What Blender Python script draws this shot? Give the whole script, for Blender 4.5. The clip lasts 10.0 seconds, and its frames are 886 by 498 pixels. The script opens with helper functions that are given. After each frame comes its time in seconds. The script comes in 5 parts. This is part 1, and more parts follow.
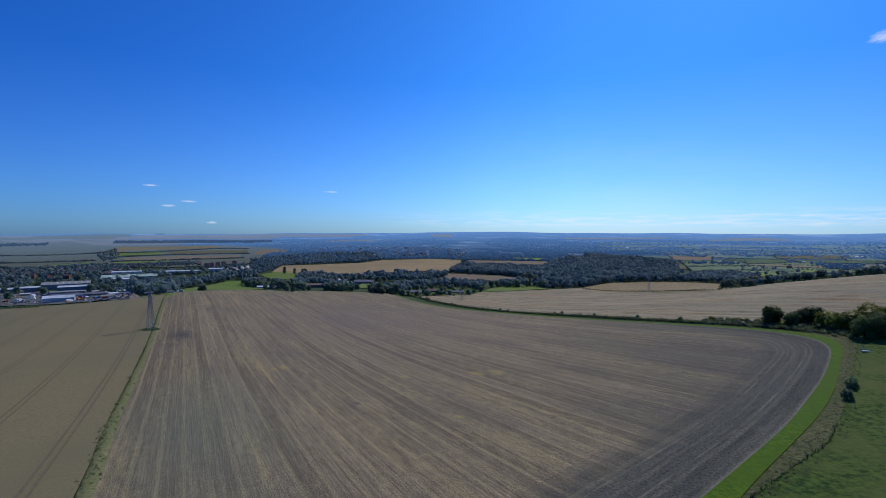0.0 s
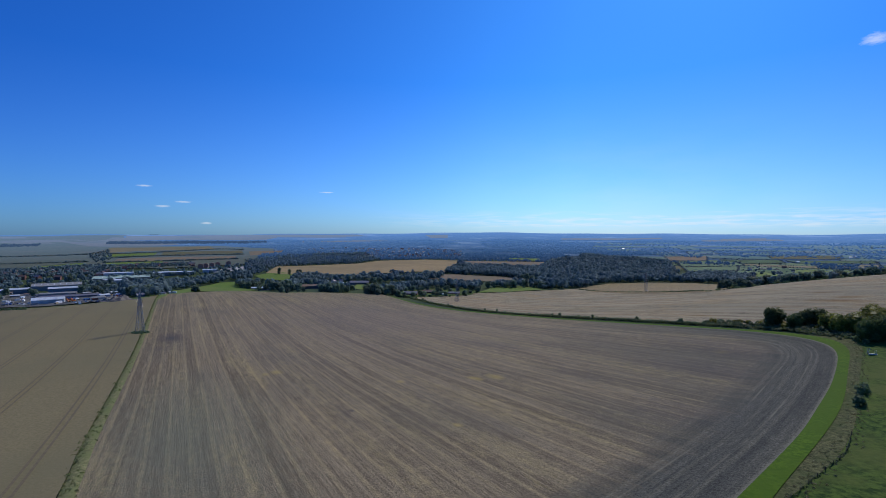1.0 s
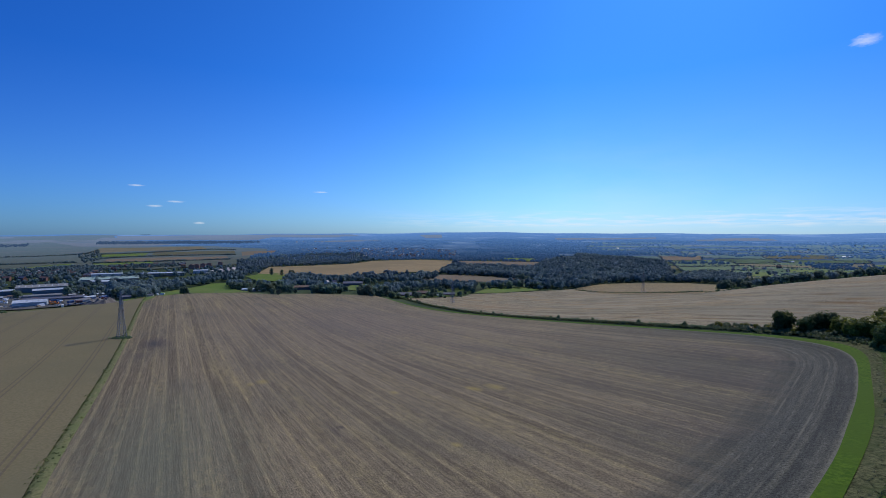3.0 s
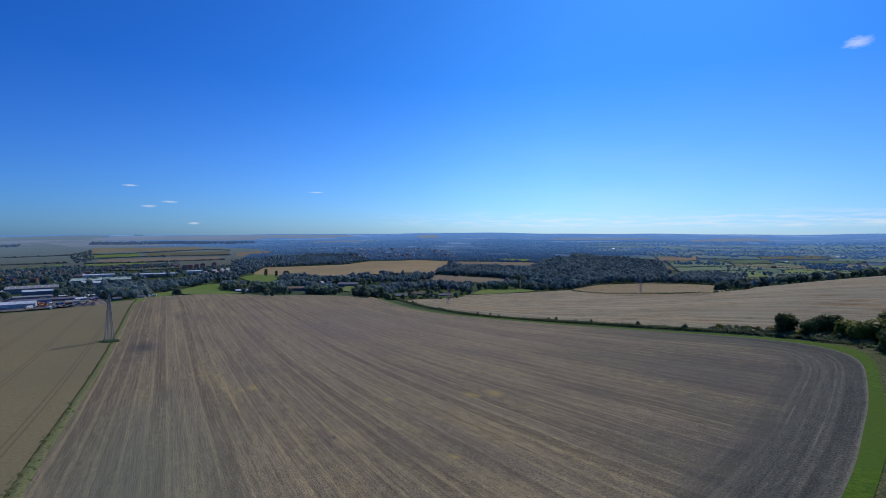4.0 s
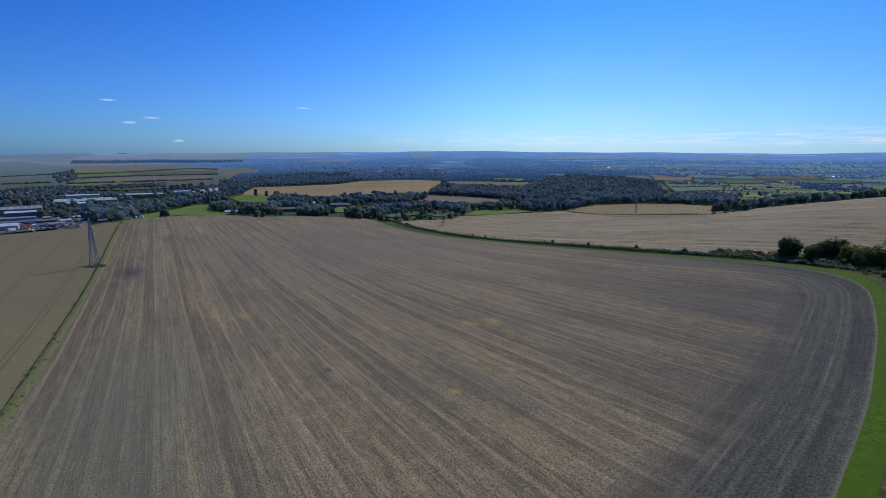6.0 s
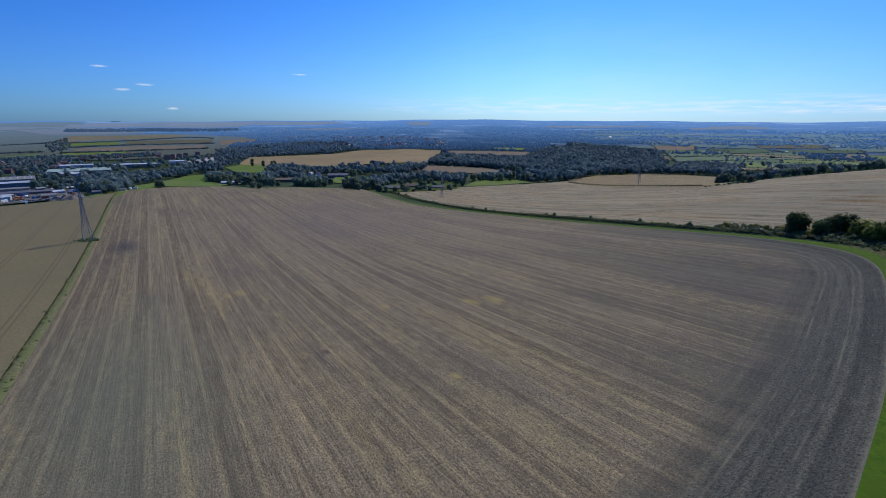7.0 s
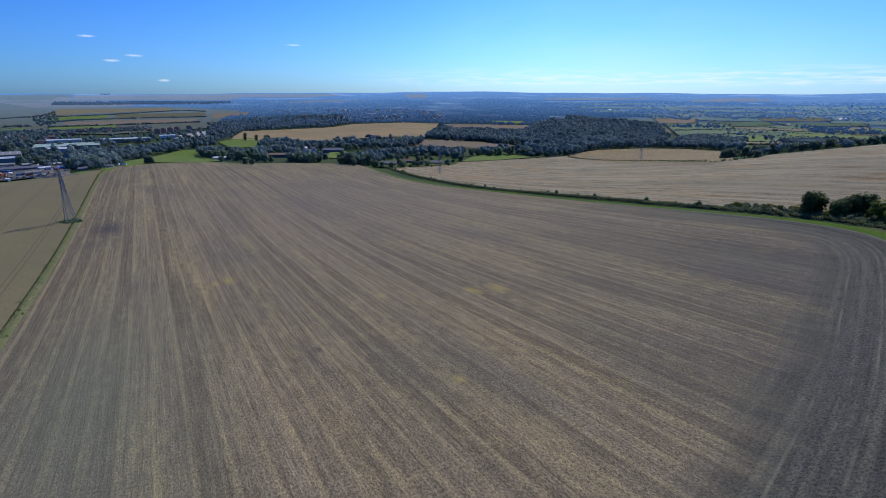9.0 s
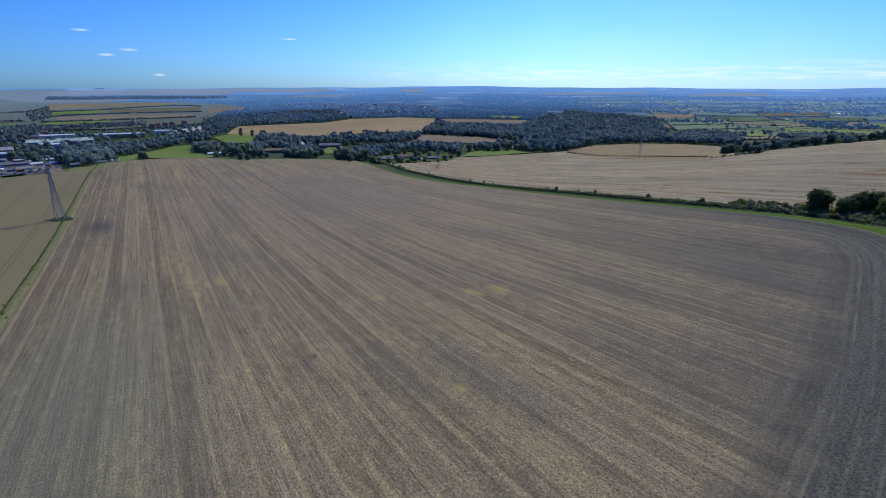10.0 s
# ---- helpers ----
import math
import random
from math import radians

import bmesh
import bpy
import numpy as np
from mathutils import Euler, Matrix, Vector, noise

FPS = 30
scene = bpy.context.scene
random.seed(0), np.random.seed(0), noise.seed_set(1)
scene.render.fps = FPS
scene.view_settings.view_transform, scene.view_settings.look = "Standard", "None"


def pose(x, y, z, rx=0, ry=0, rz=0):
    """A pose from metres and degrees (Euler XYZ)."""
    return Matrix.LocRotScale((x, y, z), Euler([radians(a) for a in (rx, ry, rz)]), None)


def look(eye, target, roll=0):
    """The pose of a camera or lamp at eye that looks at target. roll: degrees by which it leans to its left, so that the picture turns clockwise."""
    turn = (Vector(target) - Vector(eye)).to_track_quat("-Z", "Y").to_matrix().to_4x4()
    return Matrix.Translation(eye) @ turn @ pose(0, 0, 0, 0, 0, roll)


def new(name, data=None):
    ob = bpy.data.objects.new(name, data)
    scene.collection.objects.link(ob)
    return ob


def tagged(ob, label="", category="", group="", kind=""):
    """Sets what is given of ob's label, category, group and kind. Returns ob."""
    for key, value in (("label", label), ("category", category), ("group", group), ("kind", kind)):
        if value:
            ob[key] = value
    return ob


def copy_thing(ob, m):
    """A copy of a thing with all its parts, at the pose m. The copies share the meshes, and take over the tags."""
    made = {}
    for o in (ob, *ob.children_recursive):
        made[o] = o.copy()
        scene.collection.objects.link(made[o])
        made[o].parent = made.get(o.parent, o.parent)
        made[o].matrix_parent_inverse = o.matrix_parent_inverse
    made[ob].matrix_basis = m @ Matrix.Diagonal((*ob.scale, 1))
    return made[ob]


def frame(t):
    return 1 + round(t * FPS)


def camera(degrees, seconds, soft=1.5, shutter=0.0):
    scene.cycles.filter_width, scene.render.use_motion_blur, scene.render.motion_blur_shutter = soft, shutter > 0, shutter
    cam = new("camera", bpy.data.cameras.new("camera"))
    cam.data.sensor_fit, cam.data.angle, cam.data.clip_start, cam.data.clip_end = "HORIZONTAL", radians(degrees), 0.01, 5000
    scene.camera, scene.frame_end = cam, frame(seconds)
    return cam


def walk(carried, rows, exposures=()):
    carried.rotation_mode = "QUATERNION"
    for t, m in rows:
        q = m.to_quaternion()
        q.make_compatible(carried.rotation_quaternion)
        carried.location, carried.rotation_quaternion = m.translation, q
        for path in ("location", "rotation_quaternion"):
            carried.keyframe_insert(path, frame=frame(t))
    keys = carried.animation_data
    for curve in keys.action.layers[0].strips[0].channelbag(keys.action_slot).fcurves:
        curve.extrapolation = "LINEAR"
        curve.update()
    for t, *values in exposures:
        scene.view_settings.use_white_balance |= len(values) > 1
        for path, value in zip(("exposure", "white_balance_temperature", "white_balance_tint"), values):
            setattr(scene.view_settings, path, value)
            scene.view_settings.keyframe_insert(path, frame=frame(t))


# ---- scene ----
# ---- camera ----
cam = camera(85.80, 10.0, 0.75)
# seconds, x, y, z, heading to the right, pitch, lean to the left
ROWS = [
    (0.0, 0.00, -0.00, 67.00, 0.00, -1.74, 0.22),
    (0.5, -0.35, 2.82, 66.94, 0.37, -1.71, 0.22),
    (1.0, -0.55, 5.71, 67.02, 0.52, -1.67, 0.20),
    (1.5, -0.80, 8.67, 67.17, 0.62, -1.69, 0.18),
    (2.0, -1.03, 11.74, 67.40, 0.84, -1.70, 0.19),
    (2.5, -1.17, 14.71, 67.41, 1.00, -1.71, 0.17),
    (4.0, -1.53, 23.41, 67.74, 1.72, -1.65, 0.17),
    (4.5, -1.83, 26.46, 68.01, 1.96, -2.20, 0.18),
    (5.0, -2.23, 29.21, 68.38, 2.25, -5.02, 0.20),
    (5.5, -2.46, 31.83, 68.43, 2.47, -8.49, 0.21),
    (7.0, -2.93, 40.22, 69.92, 2.74, -14.91, 0.28),
    (7.5, -3.01, 43.04, 70.41, 2.77, -16.04, 0.27),
    (8.0, -3.04, 45.86, 70.62, 2.85, -16.90, 0.28),
    (8.5, -3.24, 48.65, 70.67, 3.01, -17.52, 0.26),
    (9.0, -3.38, 51.45, 70.67, 3.10, -17.99, 0.23),
    (9.5, -3.62, 54.11, 70.67, 3.25, -18.33, 0.26),
    (10.0, -3.74, 56.69, 70.74, 3.42, -18.57, 0.24),
]


def heading(x, y, z, yaw, pitch, roll):
    a, b = radians(yaw), radians(pitch)
    ahead = Vector((math.sin(a) * math.cos(b), math.cos(a) * math.cos(b), math.sin(b)))
    return look((x, y, z), Vector((x, y, z)) + ahead, roll)


walk(cam, [(t, heading(*r)) for t, *r in ROWS], exposures=[(0.0, 0.0), (4.0, -0.03), (5.5, -0.04), (7.0, 0.07), (8.0, 0.17), (9.0, 0.23), (10.0, 0.3)])

# ---- sun and sky ----
SUN_AZ, SUN_EL = radians(36), radians(43)
sun_dir = Vector((math.sin(SUN_AZ) * math.cos(SUN_EL), math.cos(SUN_AZ) * math.cos(SUN_EL), math.sin(SUN_EL)))
sun = new("sun", bpy.data.lights.new("sun", "SUN"))
sun.data.energy, sun.data.angle, sun.data.color = 3.3, radians(0.53), (1.0, 0.93, 0.82)
sun.matrix_world = look(sun_dir * 500, (0, 0, 0))


def node(tree, kind):
    return tree.nodes.new(kind)


def maths(tree, op, a, b=None, clamp=False):
    n = node(tree, "ShaderNodeMath")
    n.operation, n.use_clamp = op, clamp
    for i, v in enumerate((a, b)):
        if v is None:
            continue
        if isinstance(v, (int, float)):
            n.inputs[i].default_value = v
        else:
            tree.links.new(v, n.inputs[i])
    return n.outputs[0]


def mixed(tree, fac, a, b, blend="MIX"):
    n = node(tree, "ShaderNodeMix")
    n.data_type, n.blend_type = "RGBA", blend
    for i, v in ((0, fac), (6, a), (7, b)):
        if isinstance(v, (int, float)):
            n.inputs[i].default_value = v
        elif isinstance(v, tuple):
            n.inputs[i].default_value = (*v, 1)
        else:
            tree.links.new(v, n.inputs[i])
    return n.outputs[2]


def ramp(tree, fac, lo, hi):
    n = node(tree, "ShaderNodeMapRange")
    n.clamp = True
    n.inputs[1].default_value, n.inputs[2].default_value = lo, hi
    tree.links.new(fac, n.inputs[0])
    return n.outputs[0]


def grain(tree, vector, scale, detail=3.0, rough=0.55):
    n = node(tree, "ShaderNodeTexNoise")
    n.inputs["Scale"].default_value, n.inputs["Detail"].default_value, n.inputs["Roughness"].default_value = scale, detail, rough
    tree.links.new(vector, n.inputs["Vector"])
    return n.outputs[0]


def turned(tree, vector, angle=0.0, scale=(1, 1, 1)):
    a = node(tree, "ShaderNodeMapping")
    a.inputs["Rotation"].default_value = (0, 0, angle)
    b = node(tree, "ShaderNodeMapping")
    b.inputs["Scale"].default_value = scale
    tree.links.new(vector, a.inputs["Vector"])
    tree.links.new(a.outputs[0], b.inputs["Vector"])
    return b.outputs[0]


world = bpy.data.worlds.new("sky")
scene.world = world
world.use_nodes = True
wt = world.node_tree
wt.nodes.clear()
sky = node(wt, "ShaderNodeTexSky")
sky.sky_type, sky.sun_disc = "NISHITA", False
sky.sun_elevation, sky.sun_rotation, sky.altitude, sky.air_density, sky.dust_density, sky.ozone_density = SUN_EL, SUN_AZ, 150, 1.0, 0.6, 3.0
way = node(wt, "ShaderNodeTexCoord").outputs["Generated"]
parts = node(wt, "ShaderNodeSeparateXYZ")
wt.links.new(way, parts.inputs[0])
tone = node(wt, "ShaderNodeHueSaturation")
tone.inputs["Saturation"].default_value = 1.0
tint = mixed(wt, ramp(wt, parts.outputs[2], 0.0, 0.3), (0.385, 0.645, 1.12), (0.125, 0.475, 1.07))
aside = mixed(wt, ramp(wt, parts.outputs[0], -0.65, 0.1), (0.585, 0.77, 0.94), (1.12, 1.16, 1.14))
aside = mixed(wt, ramp(wt, parts.outputs[0], 0.25, 0.7), aside, (0.76, 0.84, 0.93))
wt.links.new(mixed(wt, 1.0, mixed(wt, 1.0, sky.outputs[0], tint, "MULTIPLY"), aside, "MULTIPLY"), tone.inputs["Color"])
# thin cirrus low over the horizon, and a few single wisps
streak = grain(wt, turned(wt, way, 0, (5, 5, 60)), 3.0, 5.0, 0.6)
low = maths(wt, "MULTIPLY", ramp(wt, parts.outputs[2], 0.012, 0.022), ramp(wt, parts.outputs[2], 0.055, 0.03))
side = ramp(wt, parts.outputs[0], -0.15, 0.2)
veil = maths(wt, "MULTIPLY", maths(wt, "MULTIPLY", ramp(wt, streak, 0.42, 0.7), low), maths(wt, "MULTIPLY", side, 1.3))
east = maths(wt, "SUBTRACT", 1.0, maths(wt, "MULTIPLY", maths(wt, "ABSOLUTE", maths(wt, "SUBTRACT", parts.outputs[0], 0.36)), 2.6))
soft = maths(wt, "MULTIPLY", ramp(wt, parts.outputs[2], 0.24, 0.02), ramp(wt, grain(wt, turned(wt, way, 0, (2, 2, 7)), 2.0, 4.0, 0.6), 0.3, 0.75))
cover = maths(wt, "MAXIMUM", veil, maths(wt, "MULTIPLY", maths(wt, "MULTIPLY", ramp(wt, east, 0.0, 1.0), soft), 0.4))
wisps = [(-28.0, 3.4, 1.3, 0.1), (-29.9, 2.9, 1.1, 0.1), (-31.5, 4.9, 1.2, 0.09), (-13.1, 4.9, 1.3, 0.07), (42.4, 17.0, 1.7, 0.4), (37.3, 1.95, 1.6, 0.12), (-25.8, 1.2, 0.9, 0.1), (22, 1.5, 3.0, 0.14)]
ragged = grain(wt, turned(wt, way, 0, (18, 18, 60)), 4.0, 6.0, 0.75)
for az, el, wide, high in wisps:
    c = Vector((math.sin(radians(az)) * math.cos(radians(el)), math.cos(radians(az)) * math.cos(radians(el)), math.sin(radians(el))))
    sub = node(wt, "ShaderNodeVectorMath")
    sub.operation = "SUBTRACT"
    wt.links.new(way, sub.inputs[0])
    sub.inputs[1].default_value = c
    flat = node(wt, "ShaderNodeVectorMath")
    flat.operation = "MULTIPLY"
    wt.links.new(sub.outputs[0], flat.inputs[0])
    flat.inputs[1].default_value = (1 / radians(wide), 1 / radians(wide), 1 / radians(high * 2))
    length = node(wt, "ShaderNodeVectorMath")
    length.operation = "LENGTH"
    wt.links.new(flat.outputs[0], length.inputs[0])
    blob = ramp(wt, length.outputs["Value"], 1.0, 0.0)
    wisp = ramp(wt, maths(wt, "ADD", blob, maths(wt, "MULTIPLY", ragged, 1.1)), 0.85, 1.45)
    cover = maths(wt, "MAXIMUM", cover, maths(wt, "MULTIPLY", wisp, ramp(wt, blob, 0.0, 0.3)))
clouded = mixed(wt, maths(wt, "MULTIPLY", cover, 0.5), tone.outputs[0], (6.5, 7.0, 7.6))
back = node(wt, "ShaderNodeBackground")
back.inputs[1].default_value = 0.12
wt.links.new(clouded, back.inputs[0])
wt.links.new(back.outputs[0], node(wt, "ShaderNodeOutputWorld").inputs[0])


# ---- materials ----
def blank(name, rough=0.9, metal=0.0, spec=0.3):
    m = bpy.data.materials.new(name)
    m.use_nodes = True
    t = m.node_tree
    b = t.nodes["Principled BSDF"]
    b.inputs["Roughness"].default_value, b.inputs["Metallic"].default_value = rough, metal
    b.inputs["Specular IOR Level"].default_value = spec
    return m, t, b


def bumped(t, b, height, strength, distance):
    n = node(t, "ShaderNodeBump")
    n.inputs["Strength"].default_value, n.inputs["Distance"].default_value = strength, distance
    t.links.new(height, n.inputs["Height"])
    t.links.new(n.outputs[0], b.inputs["Normal"])


def mottled(name, dark, light, fine, other=None, coarse=0.02, rough=0.9, relief=0.0, lo=0.35, hi=0.65, spec=0.3, vary=0.0, metal=0.0, leafy=0.0, glow=None, island=0.0):
    """Two tones in a fine grain, a third in broad patches, and a shift from thing to thing."""
    m, t, b = blank(name, rough, metal, spec)
    where = node(t, "ShaderNodeTexCoord").outputs["Object"]
    g = grain(t, where, fine, 4.0, 0.65)
    col = mixed(t, ramp(t, g, lo, hi), dark, light)
    if other:
        col = mixed(t, ramp(t, grain(t, where, coarse, 4.0), 0.42, 0.62), col, other)
    if vary:
        info = node(t, "ShaderNodeObjectInfo").outputs["Random"]
        h = node(t, "ShaderNodeHueSaturation")
        t.links.new(col, h.inputs["Color"])
        t.links.new(maths(t, "ADD", maths(t, "MULTIPLY", info, vary * 0.12), 0.5 - vary * 0.06), h.inputs["Hue"])
        t.links.new(maths(t, "ADD", maths(t, "MULTIPLY", info, vary), 1 - vary / 2), h.inputs["Value"])
        col = h.outputs[0]
    if island:
        h = node(t, "ShaderNodeHueSaturation")
        t.links.new(col, h.inputs["Color"])
        t.links.new(maths(t, "ADD", maths(t, "MULTIPLY", node(t, "ShaderNodeNewGeometry").outputs["Random Per Island"], island), 1 - island / 2), h.inputs["Value"])
        col = h.outputs[0]
    t.links.new(col, b.inputs["Base Color"])
    if relief:
        bumped(t, b, g, 0.6, relief)
    if leafy:
        thin = node(t, "ShaderNodeBsdfTranslucent")
        t.links.new(col, thin.inputs["Color"])
        both = node(t, "ShaderNodeMixShader")
        both.inputs[0].default_value = leafy
        t.links.new(b.outputs[0], both.inputs[1])
        t.links.new(thin.outputs[0], both.inputs[2])
        t.links.new(both.outputs[0], t.nodes["Material Output"].inputs[0])
    if glow:
        b.inputs["Emission Color"].default_value = (*glow, 1)
        b.inputs["Emission Strength"].default_value = 1.0
    return m


ROW = radians(-28.5)   # the rows of the crops run this way


def rows_pattern(t, where, angle, dark, light, straw, stubble, clods, weights=(0.4, 0.35, 0.25), span=0.12, lane=5.2):
    """Soil or stubble worked in rows: drill rows, the lanes of the machine with a pale seam between them, broad patches and clods. Gives a colour and a height."""
    sep = node(t, "ShaderNodeSeparateXYZ")
    t.links.new(turned(t, where, angle), sep.inputs[0])
    wander = grain(t, turned(t, where, angle, (0.045, 0.008, 0)), 1.0, 2.0)
    across = maths(t, "DIVIDE", maths(t, "ADD", sep.outputs[0], maths(t, "MULTIPLY", wander, 1.4)), lane)
    tone = node(t, "ShaderNodeTexWhiteNoise")
    tone.noise_dimensions = "1D"
    t.links.new(maths(t, "FLOOR", across), tone.inputs["W"])
    seam = maths(t, "ABSOLUTE", maths(t, "SUBTRACT", maths(t, "FRACT", across), 0.5))
    rows = grain(t, turned(t, where, angle, (1.5, 0.05, 0)), 1.0, 2.0, 0.6)
    bands = grain(t, turned(t, where, angle, (0.36, 0.012, 0)), 1.0, 3.0, 0.65)
    passes = grain(t, turned(t, where, angle, (0.075, 0.006, 0)), 1.0, 3.0, 0.65)
    wide = grain(t, turned(t, where, angle, (0.03, 0.012, 0)), 1.0, 3.0, 0.55)
    patch = grain(t, turned(t, where, angle, (0.55, 0.2, 0)), 1.0, 5.0, 0.78)
    clod = grain(t, turned(t, where, angle, (1.0, 0.6, 0)), clods, 3.0, 0.85)
    lines = maths(t, "ADD", maths(t, "ADD", maths(t, "MULTIPLY", rows, weights[0]), maths(t, "MULTIPLY", bands, weights[1])), maths(t, "MULTIPLY", passes, weights[2]))
    lines = maths(t, "ADD", lines, maths(t, "MULTIPLY", maths(t, "SUBTRACT", tone.outputs["Value"], 0.5), 0.13))
    col = mixed(t, ramp(t, lines, 0.5 - span, 0.5 + span), dark, light)
    pale = mixed(t, 0.2, light, straw)
    # pale seams between the lanes, broken along their length, and thin scattered straw
    broken = grain(t, turned(t, where, angle, (0.5, 0.02, 0)), 1.0, 4.0, 0.75)
    col = mixed(t, maths(t, "MULTIPLY", maths(t, "MULTIPLY", ramp(t, seam, 0.34, 0.46), ramp(t, broken, 0.3, 0.58)), 0.9), col, pale)
    half = maths(t, "ABSOLUTE", maths(t, "SUBTRACT", maths(t, "FRACT", maths(t, "MULTIPLY", across, 3.0)), 0.5))
    col = mixed(t, maths(t, "MULTIPLY", maths(t, "MULTIPLY", ramp(t, half, 0.2, 0.05), ramp(t, broken, 0.6, 0.4)), 0.45), col, dark)
    dry = maths(t, "ADD", maths(t, "MULTIPLY", passes, 0.55), maths(t, "MULTIPLY", patch, 0.45))
    col = mixed(t, maths(t, "MULTIPLY", ramp(t, dry, 0.51, 0.66), stubble), col, straw)
    cool = mixed(t, 0.5, dark, (0.085, 0.087, 0.077))
    col = mixed(t, maths(t, "MULTIPLY", ramp(t, wide, 0.48, 0.66), 0.45), col, cool)
    shade = node(t, "ShaderNodeHueSaturation")
    speckle = maths(t, "ADD", maths(t, "MULTIPLY", ramp(t, clod, 0.3, 0.7), 1.5), 0.27)
    t.links.new(maths(t, "MULTIPLY", speckle, maths(t, "ADD", maths(t, "MULTIPLY", ramp(t, patch, 0.3, 0.7), 0.44), 0.79)), shade.inputs["Value"])
    t.links.new(col, shade.inputs["Color"])
    return shade.outputs[0], maths(t, "ADD", clod, maths(t, "MULTIPLY", rows, 0.8))


def blotch(t, where, col, x, y, wide, long, tone, strength):
    """A ragged patch of another colour round x, y."""
    sub = node(t, "ShaderNodeVectorMath")
    sub.operation = "SUBTRACT"
    t.links.new(where, sub.inputs[0])
    sub.inputs[1].default_value = (x, y, 0)
    n = node(t, "ShaderNodeVectorMath")
    n.operation = "LENGTH"
    t.links.new(turned(t, sub.outputs[0], ROW, (1 / wide, 1 / long, 0)), n.inputs[0])
    edge = maths(t, "ADD", n.outputs["Value"], maths(t, "MULTIPLY", grain(t, turned(t, where, ROW, (0.5, 0.25, 0)), 1.0, 4.0, 0.75), 1.3))
    return mixed(t, maths(t, "MULTIPLY", ramp(t, edge, 1.6, 0.75), strength), col, tone)


def drilled(name, dark, light, straw, angle, stubble=0.5, clods=1.6, weights=(0.4, 0.35, 0.25), span=0.12, blotches=(), streaks=None):
    m, t, b = blank(name, 0.95, 0.0, 0.08)
    where = node(t, "ShaderNodeTexCoord").outputs["Object"]
    col, rise = rows_pattern(t, where, angle, dark, light, straw, stubble, clods, weights, span)
    if streaks:
        golden = grain(t, turned(t, where, angle, (0.08, 0.016, 0)), 1.0, 5.0, 0.8)
        col = mixed(t, maths(t, "MULTIPLY", ramp(t, golden, 0.5, 0.6), 0.7), col, straw)
        dashes = grain(t, turned(t, where, angle, (0.3, 0.055, 0)), 1.0, 5.0, 0.8)
        col = mixed(t, maths(t, "MULTIPLY", ramp(t, dashes, 0.51, 0.59), 0.6), col, streaks)
        swathe = grain(t, turned(t, where, angle, (0.13, 0.008, 0)), 1.0, 4.0, 0.7)
        col = mixed(t, maths(t, "MULTIPLY", ramp(t, swathe, 0.51, 0.57), 0.75), col, light)
    for spot in blotches:
        col = blotch(t, where, col, *spot)
    t.links.new(col, b.inputs["Base Color"])
    bumped(t, b, rise, 0.7, 0.25)
    return m


def turned_soil(name, inner, outer, edge, blotches=()):
    """The headland: rows along the field's edge, that give way raggedly to the rows of the field; a pale worn line at the very edge."""
    m, t, b = blank(name, 0.95, 0.0, 0.08)
    tc = node(t, "ShaderNodeTexCoord")
    col, rise = rows_pattern(t, tc.outputs["Object"], *inner)
    for spot in blotches:
        col = blotch(t, tc.outputs["Object"], col, *spot)
    col2, rise2 = rows_pattern(t, tc.outputs["UV"], *outer)
    sep = node(t, "ShaderNodeSeparateXYZ")
    t.links.new(tc.outputs["UV"], sep.inputs[0])
    ragged_edge = maths(t, "ADD", sep.outputs[0], maths(t, "MULTIPLY", grain(t, turned(t, tc.outputs["Object"], ROW, (0.12, 0.03, 0)), 1.0, 5.0, 0.75), 24.0))
    col = mixed(t, maths(t, "MULTIPLY", ramp(t, ragged_edge, 10.0, 25.0), ramp(t, maths(t, "ADD", sep.outputs[1], maths(t, "MULTIPLY", sep.outputs[0], 3.0)), 10.0, 170.0)), col, col2)
    for at in (11.5, 18.5):
        track = maths(t, "ABSOLUTE", maths(t, "SUBTRACT", sep.outputs[0], at))
        gaps = grain(t, turned(t, tc.outputs["UV"], 0, (0.3, 0.06, 0)), 1.0, 4.0, 0.7)
        col = mixed(t, maths(t, "MULTIPLY", maths(t, "MULTIPLY", ramp(t, track, 0.35, 0.1), maths(t, "MULTIPLY", ramp(t, gaps, 0.4, 0.6), ramp(t, sep.outputs[1], 60.0, 160.0))), 0.4), col, edge)
    worn = maths(t, "ADD", sep.outputs[0], maths(t, "MULTIPLY", grain(t, tc.outputs["Object"], 0.5, 3.0, 0.7), 1.6))
    col = mixed(t, maths(t, "MULTIPLY", ramp(t, worn, 26.1, 26.6), 0.5), col, edge)
    t.links.new(col, b.inputs["Base Color"])
    bumped(t, b, rise2, 0.7, 0.25)
    return m


